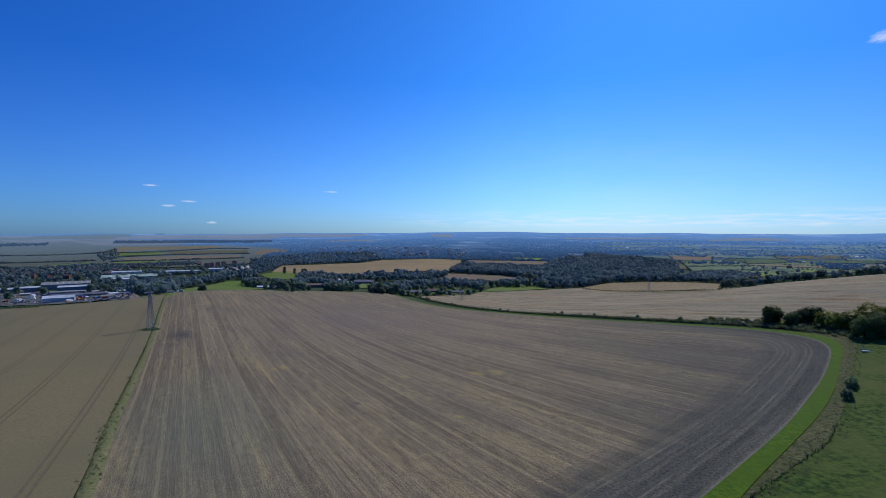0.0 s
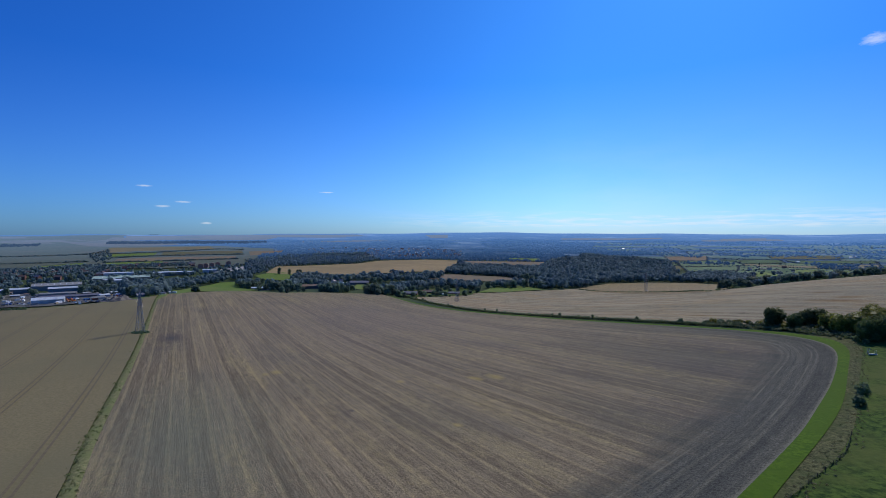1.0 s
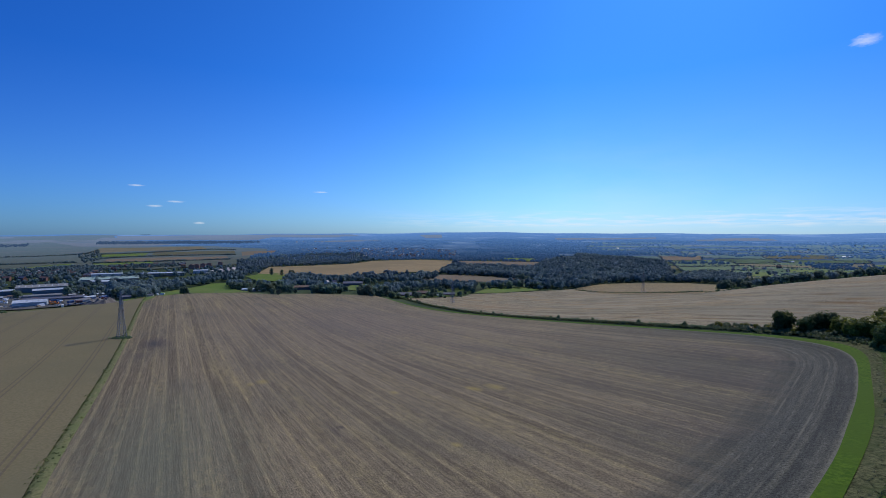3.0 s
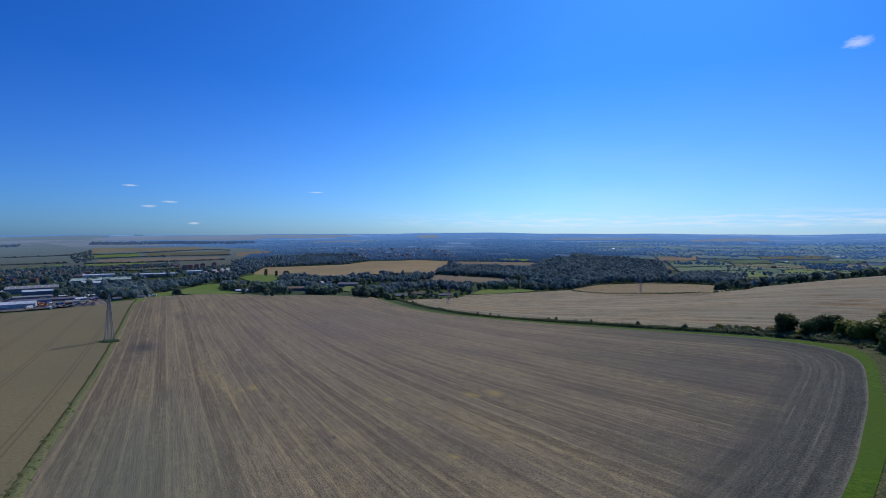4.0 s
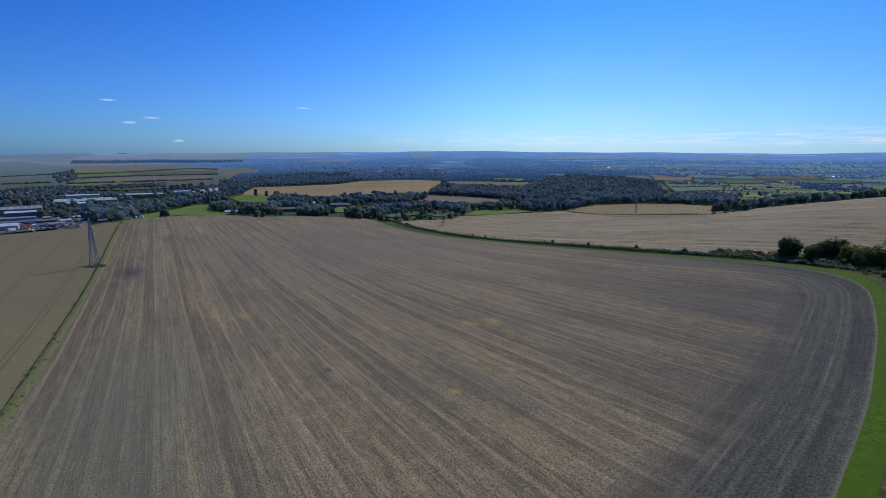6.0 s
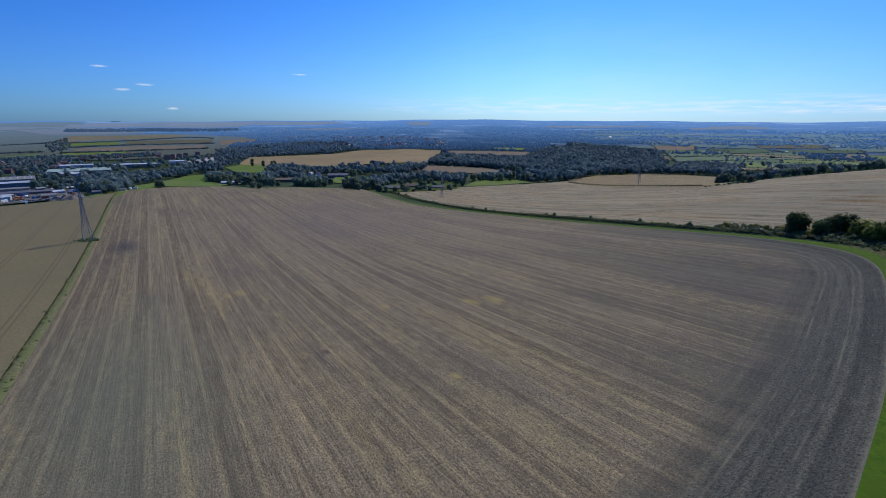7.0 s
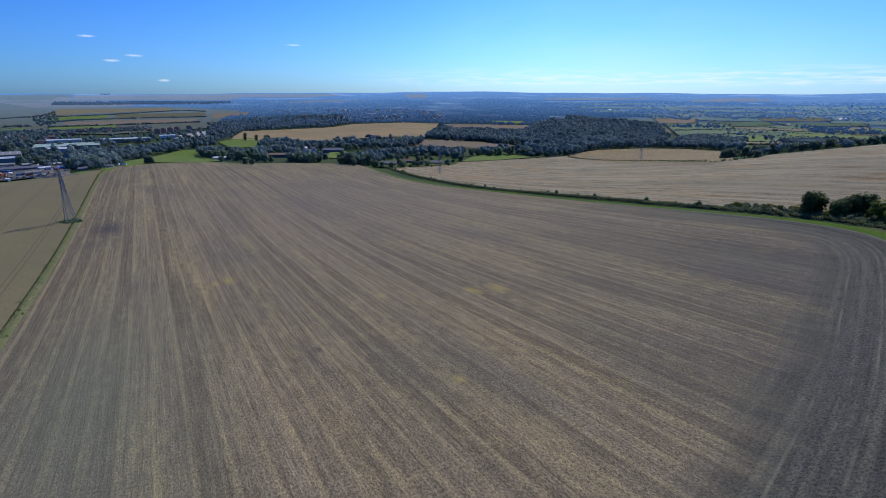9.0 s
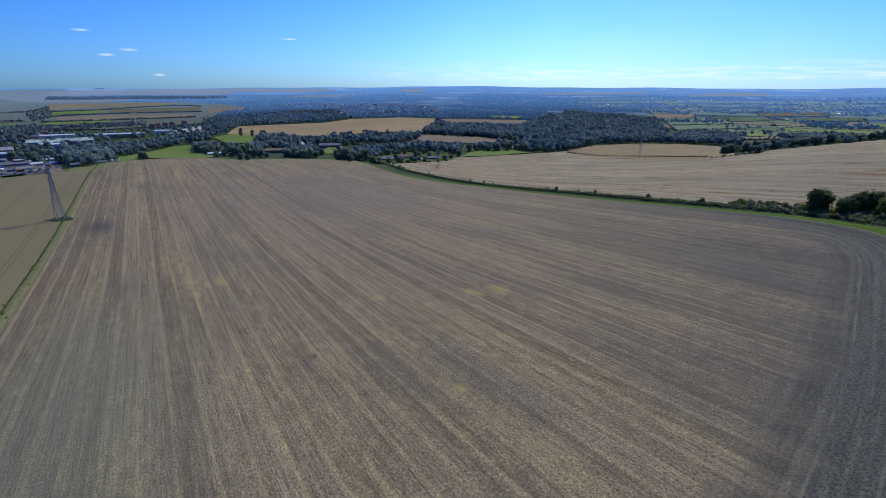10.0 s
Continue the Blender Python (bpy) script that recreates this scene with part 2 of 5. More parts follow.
WEED = (0.36, 0.28, 0.075)
DARKTONE = (0.055, 0.052, 0.053)
ASHEN = (0.064, 0.066, 0.056)
PATCHES = [
    (-169, 307, 11.0, 27.0, DARKTONE, 0.9), (-158, 275, 7.0, 12.0, DARKTONE, 0.4),
    (22.2, 195, 3.7, 7.5, WEED, 0.50), (14.9, 193, 2.7, 5.2, WEED, 0.45), (-73.0, 218, 3.4, 6.0, WEED, 0.50), (-76.5, 214, 2.2, 4.5, WEED, 0.40),
    (-15.7, 194, 2.0, 3.9, WEED, 0.50), (4.8, 138, 1.7, 2.7, WEED, 0.45), (40.4, 95.2, 3.7, 5.1, WEED, 0.40), (13.0, 195, 2.4, 4.5, WEED, 0.40), (123, 211, 4.2, 5.2, WEED, 0.40),
    (-28.1, 157, 1.2, 2.5, DARKTONE, 0.7), (-30.0, 154, 3.0, 22.0, DARKTONE, 0.4), (51.4, 198, 4.0, 30.0, DARKTONE, 0.35),
    # the 150 m wide mauve patch paints distance haze over the far field
    (-60, 400, 150.0, 260.0, (0.168, 0.136, 0.118), 0.4), (-72, 140, 32.0, 110.0, (0.12, 0.134, 0.094), 0.55), (100, 205, 40.0, 130.0, ASHEN, 0.3), (122, 190, 26.0, 90.0, ASHEN, 0.55), (90, 146, 24.0, 70.0, ASHEN, 0.55), (62, 118, 22.0, 60.0, ASHEN, 0.5),
    # these and the ashen ones: dark headland soil, with light fall-off painted in
    (129, 230, 16.0, 60.0, DARKTONE, 0.5), (106, 172, 18.0, 55.0, DARKTONE, 0.5), (75.3, 130, 14.0, 40.0, DARKTONE, 0.45), (130, 200, 14.0, 60.0, DARKTONE, 0.4),
]
SOIL = drilled("worked soil", (0.107, 0.087, 0.056), (0.212, 0.171, 0.107), (0.31, 0.25, 0.09), ROW, 0.36, 2.7, (0.46, 0.4, 0.14), 0.14, PATCHES)
HEADLAND = turned_soil("headland soil", (ROW, (0.107, 0.087, 0.056), (0.212, 0.171, 0.107), (0.31, 0.25, 0.09), 0.36, 2.7, (0.46, 0.4, 0.14), 0.14), (0.0, (0.047, 0.048, 0.04), (0.083, 0.082, 0.065), (0.15, 0.14, 0.09), 0.15, 2.5), (0.2, 0.185, 0.125), PATCHES)
HUSK = (0.13, 0.08, 0.03)
HOLLOWS = [(300, 340, 60.0, 110.0, (0.165, 0.155, 0.11), 0.45), (215, 330, 45.0, 120.0, (0.15, 0.14, 0.098), 0.4), (60, 560, 40.0, 110.0, (0.27, 0.185, 0.1), 0.45), (258, 311, 8.0, 26.0, HUSK, 0.9), (282, 354, 7.0, 16.0, HUSK, 0.7), (272, 319, 8.0, 14.0, HUSK, 0.8), (252, 283, 6.0, 14.0, HUSK, 0.7), (172, 316, 5.0, 16.0, HUSK, 0.5), (156, 330, 5.0, 20.0, HUSK, 0.5), (46.1, 507, 5.0, 14.0, HUSK, 0.4)]
STUBBLE = drilled("straw stubble", (0.14, 0.117, 0.07), (0.27, 0.233, 0.147), (0.28, 0.19, 0.085), radians(-33), 0.5, 1.3, (0.3, 0.45, 0.25), 0.14, HOLLOWS, (0.068, 0.052, 0.03))
STRAW = drilled("pale stubble", (0.165, 0.125, 0.06), (0.235, 0.18, 0.09), (0.2, 0.14, 0.06), radians(-50), 0.5, 0.4)
WHEAT = mottled("ripe crop", (0.136, 0.116, 0.06), (0.188, 0.158, 0.084), 1.3, (0.14, 0.125, 0.068), 0.008, 0.9, 0.15, spec=0.08)
TRAM = mottled("wheel track", (0.092, 0.076, 0.043), (0.13, 0.105, 0.06), 1.2, None, 0.02, 0.95)
MARGIN = mottled("sown grass", (0.034, 0.08, 0.005), (0.068, 0.122, 0.008), 0.9, (0.05, 0.095, 0.007), 0.08, 0.9, 0.12, 0.4, 0.6, spec=0.05)
MEADOW = mottled("meadow grass", (0.075, 0.125, 0.02), (0.115, 0.17, 0.03), 0.25, (0.12, 0.155, 0.035), 0.02, 0.9, spec=0.08)
PASTURE = mottled("tussock pasture", (0.016, 0.038, 0.008), (0.062, 0.1, 0.018), 0.6, (0.07, 0.09, 0.022), 0.06, 0.95, 0.25, 0.4, 0.6, spec=0.05)
ROUGH = mottled("rough grass", (0.032, 0.037, 0.015), (0.12, 0.122, 0.054), 1.1, (0.055, 0.07, 0.024), 0.12, 0.95, 0.3, 0.38, 0.62, spec=0.05)
BANK = mottled("dry grassy bank", (0.085, 0.092, 0.04), (0.19, 0.182, 0.088), 1.2, (0.12, 0.135, 0.055), 0.15, 0.95, 0.2, 0.38, 0.62, spec=0.05)
LAND = mottled("open country", (0.03, 0.05, 0.022), (0.055, 0.075, 0.032), 0.02, (0.03, 0.05, 0.026), 0.004, 0.95, spec=0.05)
VALE = mottled("cool vale grass", (0.065, 0.11, 0.055), (0.09, 0.14, 0.07), 0.05, (0.05, 0.085, 0.04), 0.01, 0.95, spec=0.05)
VALELIGHT = mottled("pale vale grass", (0.1, 0.15, 0.08), (0.13, 0.18, 0.095), 0.05, (0.11, 0.16, 0.09), 0.01, 0.95, spec=0.05)
PALE = mottled("pale dry grass", (0.16, 0.14, 0.085), (0.2, 0.175, 0.105), 0.05, (0.15, 0.14, 0.08), 0.01, 0.95, spec=0.05)
OLIVE = mottled("dull grass", (0.085, 0.09, 0.045), (0.12, 0.12, 0.06), 0.05, (0.11, 0.1, 0.06), 0.01, 0.95, spec=0.05)
TANFIELD = mottled("cut corn", (0.23, 0.17, 0.085), (0.29, 0.22, 0.115), 0.06, (0.22, 0.17, 0.09), 0.008, 0.95, spec=0.05)
BROWNFIELD = mottled("brown tilth", (0.15, 0.115, 0.078), (0.2, 0.155, 0.105), 0.08, (0.17, 0.14, 0.09), 0.01, 0.95, spec=0.05)
YARD = mottled("concrete yard", (0.07, 0.068, 0.062), (0.2, 0.19, 0.175), 0.25, (0.05, 0.055, 0.04), 0.04, 0.95, 0, 0.4, 0.62, spec=0.1)
PAVED = mottled("pale concrete", (0.3, 0.29, 0.27), (0.42, 0.4, 0.37), 0.2, (0.27, 0.27, 0.25), 0.04, 0.9, spec=0.1)
GRAVEL = mottled("crushed stone", (0.1, 0.09, 0.078), (0.24, 0.22, 0.19), 0.7, (0.15, 0.13, 0.11), 0.12, 0.95, 0.3, spec=0.1)
LEAF = mottled("broad leaves", (0.085, 0.13, 0.068), (0.19, 0.24, 0.105), 1.1, (0.105, 0.155, 0.08), 0.2, 0.7, 0.0, 0.3, 0.7, 0.25, 0.5, leafy=0.55)
THORN = mottled("dark thorn leaves", (0.05, 0.078, 0.025), (0.15, 0.185, 0.06), 1.1, (0.065, 0.09, 0.03), 0.2, 0.75, 0.0, 0.3, 0.7, 0.2, 0.3, leafy=0.55)
VILLAGE = mottled("garden tree leaves", (0.105, 0.155, 0.115), (0.26, 0.32, 0.21), 0.8, (0.14, 0.19, 0.14), 0.1, 0.75, 0.0, 0.3, 0.7, 0.25, 0.5, leafy=0.6)
# yellow-green leaf, brightened so that its colour paints in the sunlit tops
LEAFYELLOW = mottled("sunlit hawthorn leaves", (0.09, 0.11, 0.02), (0.23, 0.23, 0.035), 1.1, (0.14, 0.16, 0.025), 0.2, 0.6, 0.0, 0.3, 0.7, 0.3, 0.4, leafy=0.6)
DRYLEAF = mottled("dry weeds", (0.12, 0.12, 0.065), (0.25, 0.23, 0.14), 1.5, (0.13, 0.15, 0.07), 0.3, 0.9, 0.0, 0.35, 0.65, 0.1, leafy=0.55)
WEEDLEAF = mottled("weed leaves", (0.085, 0.12, 0.035), (0.19, 0.23, 0.085), 1.5, (0.16, 0.17, 0.08), 0.25, 0.8, 0.0, 0.35, 0.65, 0.2, leafy=0.55)
LEAFGREY = mottled("grey-green scrub leaves", (0.09, 0.115, 0.06), (0.17, 0.195, 0.1), 1.3, (0.125, 0.15, 0.075), 0.2, 0.7, 0.0, 0.3, 0.7, 0.3, 0.4, leafy=0.5)


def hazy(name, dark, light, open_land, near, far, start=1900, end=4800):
    """The far backdrop: woods, with thin strips of open land between them; blue haze is painted in as a glow that grows
    towards the horizon.
    """
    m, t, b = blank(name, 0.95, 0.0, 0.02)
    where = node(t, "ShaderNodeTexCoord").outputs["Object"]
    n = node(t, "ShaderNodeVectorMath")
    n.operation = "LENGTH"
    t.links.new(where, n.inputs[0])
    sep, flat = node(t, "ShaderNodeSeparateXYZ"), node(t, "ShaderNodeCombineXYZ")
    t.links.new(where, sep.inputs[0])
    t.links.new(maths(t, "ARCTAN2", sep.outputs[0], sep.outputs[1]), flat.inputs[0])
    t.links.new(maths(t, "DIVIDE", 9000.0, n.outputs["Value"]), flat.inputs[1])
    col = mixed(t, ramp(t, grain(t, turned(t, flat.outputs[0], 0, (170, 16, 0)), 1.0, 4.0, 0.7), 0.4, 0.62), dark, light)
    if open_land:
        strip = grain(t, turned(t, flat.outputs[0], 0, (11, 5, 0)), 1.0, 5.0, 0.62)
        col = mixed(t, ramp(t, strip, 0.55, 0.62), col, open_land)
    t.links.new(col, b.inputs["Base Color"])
    # painted haze: blue emission that rises with distance, no lamp behind it
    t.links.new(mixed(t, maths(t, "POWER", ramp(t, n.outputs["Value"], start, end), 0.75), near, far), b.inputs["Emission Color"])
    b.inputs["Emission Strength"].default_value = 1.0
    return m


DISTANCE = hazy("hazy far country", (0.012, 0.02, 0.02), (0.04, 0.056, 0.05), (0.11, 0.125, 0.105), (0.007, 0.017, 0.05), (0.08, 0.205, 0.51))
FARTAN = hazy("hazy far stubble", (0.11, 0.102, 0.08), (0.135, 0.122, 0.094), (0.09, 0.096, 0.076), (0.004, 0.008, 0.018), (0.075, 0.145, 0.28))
DOWNS = hazy("hazy dull downland", (0.08, 0.094, 0.064), (0.1, 0.112, 0.078), (0.11, 0.108, 0.08), (0.002, 0.005, 0.014), (0.055, 0.115, 0.22))
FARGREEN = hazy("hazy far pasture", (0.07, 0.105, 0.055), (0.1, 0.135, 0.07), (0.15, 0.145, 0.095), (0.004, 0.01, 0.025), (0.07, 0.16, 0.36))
DOWNWOODS = hazy("hazy dark wood on the downs", (0.02, 0.03, 0.026), (0.05, 0.062, 0.05), None, (0.009, 0.018, 0.042), (0.045, 0.09, 0.19))
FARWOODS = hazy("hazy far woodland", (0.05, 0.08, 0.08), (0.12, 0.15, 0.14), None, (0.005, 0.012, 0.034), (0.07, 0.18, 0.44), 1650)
# leaf colour lightened and blued: haze painted into the two middle woods
HAZEMIDWOODS = mottled("haze-blued distant woodland", (0.11, 0.17, 0.2), (0.26, 0.33, 0.34), 0.12, (0.13, 0.19, 0.215), 0.02, 0.75, leafy=0.55, spec=0.3, island=0.3)
HAZEWOODS = mottled("far woodland", (0.105, 0.17, 0.18), (0.27, 0.35, 0.33), 0.12, (0.15, 0.215, 0.215), 0.02, 0.75, leafy=0.6, spec=0.3, island=0.3)
BARK = mottled("bark", (0.08, 0.06, 0.045), (0.15, 0.12, 0.09), 3.0, None, 1, 0.95)
DARKWOOD = mottled("weathered dark post wood", (0.035, 0.03, 0.025), (0.075, 0.065, 0.052), 4.0, None, 1, 0.95)
# fence weeds: leaf colour darkened to paint in their shadow line
SHADEWEED = mottled("shade-darkened weed leaves", (0.02, 0.04, 0.015), (0.05, 0.075, 0.03), 2.0, None, 1, 0.85, spec=0.1)
STEEL = mottled("galvanised steel", (0.19, 0.205, 0.22), (0.28, 0.295, 0.31), 0.8, (0.22, 0.22, 0.22), 0.2, 0.6, 0.0, 0.35, 0.65, 0.3, 0.0, 0.2)
GLAZED = mottled("brown insulator glaze", (0.05, 0.03, 0.02), (0.08, 0.05, 0.03), 2.0, None, 1, 0.25)


# ---- the lie of the land ----
HILLS = np.array([
    (4.5, 9.7, 14.6, 24.8, 35.9, 30.1, 5.3),
    (10.3, 1.8, 6.2, 10.2, -3.2, -14.9, -21.8),
    (14.4, -10.6, 16.9, -16.5, 35.2, 54.9, 14.7),
    (-2.9, -15.5, 49.1, -18.3, -2.9, -9.3, 31.1),
    (9.5, -5.5, -9.4, -9.5, 22.2, -19.0, 13.6),
    (10.1, 2.2, -2.1, 5.6, -6.4, 2.6, -1.5),
])


def ground(x, y):
    """Height of the land: a chalk slope that falls to a wide vale, with far downs all round."""
    x, y = np.asarray(x, float), np.asarray(y, float)
    z = np.full(x.shape, -33.0)
    for j, row in enumerate(HILLS):
        for i, a in enumerate(row):
            z = z + a * np.exp(-((x + 800 - 1600 * i / 6) ** 2 + (y + 250 - 280 * j) ** 2) / 135200)
    u = np.maximum(0, (np.hypot(x, y) - 1300) / 3550)
    a = np.arctan2(x, y)
    top = 118 - 40 * np.clip(-a / 0.75, 0, 1) ** 1.3 + 5 * np.sin(7.3 * a + 0.6) + 3.5 * np.sin(17 * a) + 2.0 * np.sin(41 * a + 2)
    return z + top * u ** 1.6


def height(x, y):
    return float(ground(x, y))


def mesh_object(name, bm, material, parent=None, label="", smooth=False):
    me = bpy.data.meshes.new(name)
    bm.to_mesh(me)
    bm.free()
    me.materials.append(material)
    if smooth:
        me.shade_smooth()
    ob = new(name, me)
    ob.parent = parent
    return tagged(ob, label)


part = mesh_object


def ground_sheet():
    rings = [0.0]
    r = 12.0
    while r < 4900:
        rings.append(r)
        r += max(12.0, r * 0.035)
    rings.append(4900.0)
    n = 240
    a = np.linspace(0, 2 * math.pi, n, endpoint=False)
    v = [(0.0, 0.0, height(0, 0) - 0.3)]
    for r in rings[1:]:
        xs, ys = r * np.sin(a), r * np.cos(a)
        v += list(zip(xs.tolist(), ys.tolist(), (ground(xs, ys) - 0.3 - 0.0006 * r).tolist()))
    f = [(0, 1 + (i + 1) % n, 1 + i) for i in range(n)]
    for k in range(len(rings) - 2):
        b, c = 1 + k * n, 1 + (k + 1) * n
        f += [(b + i, b + (i + 1) % n, c + (i + 1) % n, c + i) for i in range(n)]
    me = bpy.data.meshes.new("ground")
    me.from_pydata(v, [], f)
    me.materials.append(LAND)
    me.shade_smooth()
    return tagged(new("ground", me), "green and wooded open country falling to a wide vale", "ground", kind="structure")


ground_sheet()


def far_land():
    """The hazy country beyond the vale, a backdrop that closes the view on every side."""
    n, rings = 240, list(range(1900, 4860, 120)) + [4890]
    a = np.linspace(0, 2 * math.pi, n, endpoint=False)
    v, f = [], []
    for r in rings:
        xs, ys = r * np.sin(a), r * np.cos(a)
        v += list(zip(xs.tolist(), ys.tolist(), (ground(xs, ys) + 0.5 * min(1, (r - 1900) / 240)).tolist()))
    for k in range(len(rings) - 1):
        f += [(k * n + i, k * n + (i + 1) % n, (k + 1) * n + (i + 1) % n, (k + 1) * n + i) for i in range(n)]
    me = bpy.data.meshes.new("backdrop")
    me.from_pydata(v, [], f)
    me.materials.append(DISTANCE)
    me.shade_smooth()
    return tagged(new("backdrop", me), "hazy blue far downs and vale on the horizon", "backdrop", kind="structure")


far_land()


def curve(points, step=8.0, closed=False):
    """A smooth line through the points."""
    p = [Vector(q) for q in points]
    n = len(p)
    out = []
    for i in range(n if closed else n - 1):
        a, b, c, d = (p[(i + k) % n] if closed else p[min(max(i + k, 0), n - 1)] for k in (-1, 0, 1, 2))
        m = max(1, int((c - b).length / step))
        for k in range(m):
            s = k / m
            out.append(0.5 * (2 * b + (c - a) * s + (2 * a - 5 * b + 4 * c - d) * s * s + (3 * b - a - 3 * c + d) * s ** 3))
    return out if closed else out + [p[-1]]


def field(name, outline, material, label, lift=0.15, step=24.0, category="field"):
    bm = bmesh.new()
    bm.faces.new([bm.verts.new((x, y, 0)) for x, y in outline])
    xs, ys = [p[0] for p in outline], [p[1] for p in outline]
    for axis, lo, hi in ((0, min(xs), max(xs)), (1, min(ys), max(ys))):
        k = math.floor(lo / step) + 1
        while k * step < hi:
            co, no = Vector((0, 0, 0)), Vector((0, 0, 0))
            co[axis], no[axis] = k * step, 1
            bmesh.ops.bisect_plane(bm, geom=bm.verts[:] + bm.edges[:] + bm.faces[:], plane_co=co, plane_no=no)
            k += 1
    bmesh.ops.triangulate(bm, faces=bm.faces[:])
    for v in bm.verts:
        v.co.z = height(v.co.x, v.co.y) + lift + 0.0004 * v.co.xy.length
    for f in bm.faces:
        if f.normal.z < 0:
            f.normal_flip()
    ob = mesh_object(name, bm, material, smooth=True)
    return tagged(ob, label, category, kind="structure")


def eased(line, times=6):
    """The line with its small kinks smoothed out."""
    for _ in range(times):
        line = [line[0]] + [(a + b * 2 + c) / 4 for a, b, c in zip(line, line[1:], line[2:])] + [line[-1]]
    return line


def offset(line, d):
    """The line moved d metres to its right."""
    out = []
    for i, p in enumerate(line):
        a, b = line[max(0, i - 1)], line[min(len(line) - 1, i + 1)]
        t = (b - a).normalized()
        out.append(Vector((p.x + t.y * d, p.y - t.x * d)))
    return out


def ribbon(name, left, right, material, label, lift=0.2, across=4, category="field", crown=0.0, width=None, tuck=0.0):
    """A strip between two lines of equal count, draped on the land, with its own length and width in metres as UV."""
    bm = bmesh.new()
    uv = bm.loops.layers.uv.new("UVMap")
    grid, run = [], 0.0
    for i, (l, r) in enumerate(zip(left, right)):
        if i:
            run += ((l - left[i - 1]).length + (r - right[i - 1]).length) / 2
        row = []
        for k in range(across + 1):
            s = k / across
            p = l.lerp(r, s)
            row.append((bm.verts.new((p.x, p.y, height(p.x, p.y) + lift + crown * 4 * s * (1 - s) - tuck * max(0.0, 1 - 4 * s))), (s * (width or (r - l).length), run)))
        grid.append(row)
    for i in range(len(grid) - 1):
        for k in range(across):
            q = (grid[i][k], grid[i][k + 1], grid[i + 1][k + 1], grid[i + 1][k])
            f = bm.faces.new([c[0] for c in q])
            for loop, c in zip(f.loops, q):
                loop[uv].uv = c[1]
    bmesh.ops.recalc_face_normals(bm, faces=bm.faces[:])
    if sum(f.normal.z for f in bm.faces) < 0:
        bmesh.ops.reverse_faces(bm, faces=bm.faces[:])
    ob = mesh_object(name, bm, material, smooth=True)
    return tagged(ob, label, category, kind="structure")


def resample(line, n):
    d = [0.0]
    for a, b in zip(line, line[1:]):
        d.append(d[-1] + (b - a).length)
    out, k = [], 0
    for i in range(n):
        s = d[-1] * i / (n - 1)
        while k < len(d) - 2 and d[k + 1] < s:
            k += 1
        out.append(line[k].lerp(line[k + 1], (s - d[k]) / max(1e-6, d[k + 1] - d[k])))
    return out


# the big worked field and what borders it
west_edge = [(5.0, -45.0)] + [(-70.4, 93.9), (-103, 151), (-180, 295), (-266, 453)] + [(-345, 597)]
far_edge = [(-352, 625), (-330, 660), (-285, 690), (-240, 650), (-205, 645), (-170, 690), (-120, 705), (-85, 712)]
east_edge = [(-66.6, 670), (-15.1, 539), (59.2, 427), (108, 340), (137, 289), (161, 247), (170, 220), (167, 205), (159, 193), (145, 177), (121, 151), (105, 136), (88.0, 119), (68.0, 102), (56.0, 91.6), (46.8, 83.9)] + [(22, 62), (-10, 32), (-40, -10)]
east_line = eased(curve(east_edge, 6.0))
field("ploughed_field", [tuple(p) for p in curve(west_edge, 30.0)[:-1]] + far_edge + [tuple(p) for p in east_line[:-1]], SOIL, "wide brown-grey worked field with faint straight rows", 0.15, 14.0)

corner = eased(curve([(108, 340), (137, 289), (161, 247), (170, 220), (167, 205), (159, 193), (145, 177), (121, 151), (105, 136), (88.0, 119), (68.0, 102), (56.0, 91.6), (46.8, 83.9), (22, 62), (-10, 32), (-40, -10)], 6.0))
inner = eased(curve([(86, 327), (114, 275), (134, 238), (141, 222), (140, 214), (134, 204), (124, 193), (101, 171), (86, 156), (69, 138), (49, 121), (38, 111.5), (29, 104), (3, 81), (-30, 50), (-62, 6)], 6.0))
ribbon("headland", resample(inner, 110), resample(corner, 110), HEADLAND, "darker turned headland along the edge of the worked field", 0.42, 6, width=26.0, tuck=0.32)
verge_out = eased(curve([(-68.2, 686), (-15.6, 555), (60.5, 437), (110, 347), (139, 295), (164, 252), (175, 227), (177, 213), (168, 198), (142, 169), (115, 139), (97.4, 122), (76.8, 104), (62.9, 92.1), (53.0, 83.3)] + [(30, 60), (-2, 28), (-30, -14)], 6.0))


ribbon("grass_margin", resample(verge_out, 160), resample(east_line, 160), MARGIN, "bright green mown grass margin curving round the field corner", 0.44, 4)
scrub_line = curve([(183, 214), (172, 197), (139, 161), (106, 125), (94.9, 114), (82.4, 103), (69.8, 93.9), (57.4, 85.4), (54.4, 83.1)] + [(36, 58), (4, 26), (-20, -18)], 6.0)
verge_part = [p for p in verge_out[int(len(verge_out) * 0.62):]]
ribbon("rough_strip", resample(scrub_line, 90), resample(verge_part, 90), ROUGH, "strip of dry rough grass beside the green margin", 0.26, 4)

west_line = curve(west_edge, 8.0)
ribbon("field_boundary", offset(west_line, -2.8), offset(west_line, 0.3), BANK, "weedy grass strip between the crop and the worked field", 0.26, 3, crown=0.35)
far_line = eased(curve(far_edge, 10.0))
ribbon("far_verge", offset(far_line, -14.0), offset(far_line, 1.0), BANK, "rough grass verge along the far end of the worked field", 0.3, 3)
yard_line = curve([(-700, 520), (-455, 487), (-400, 474), (-360, 486), (-340, 505), (-331, 530)], 10.0)
ribbon("yard_verge", offset(yard_line, -14.0), offset(yard_line, 1.5), BANK, "rough grass verge between the crop and the yard", 0.4, 3)
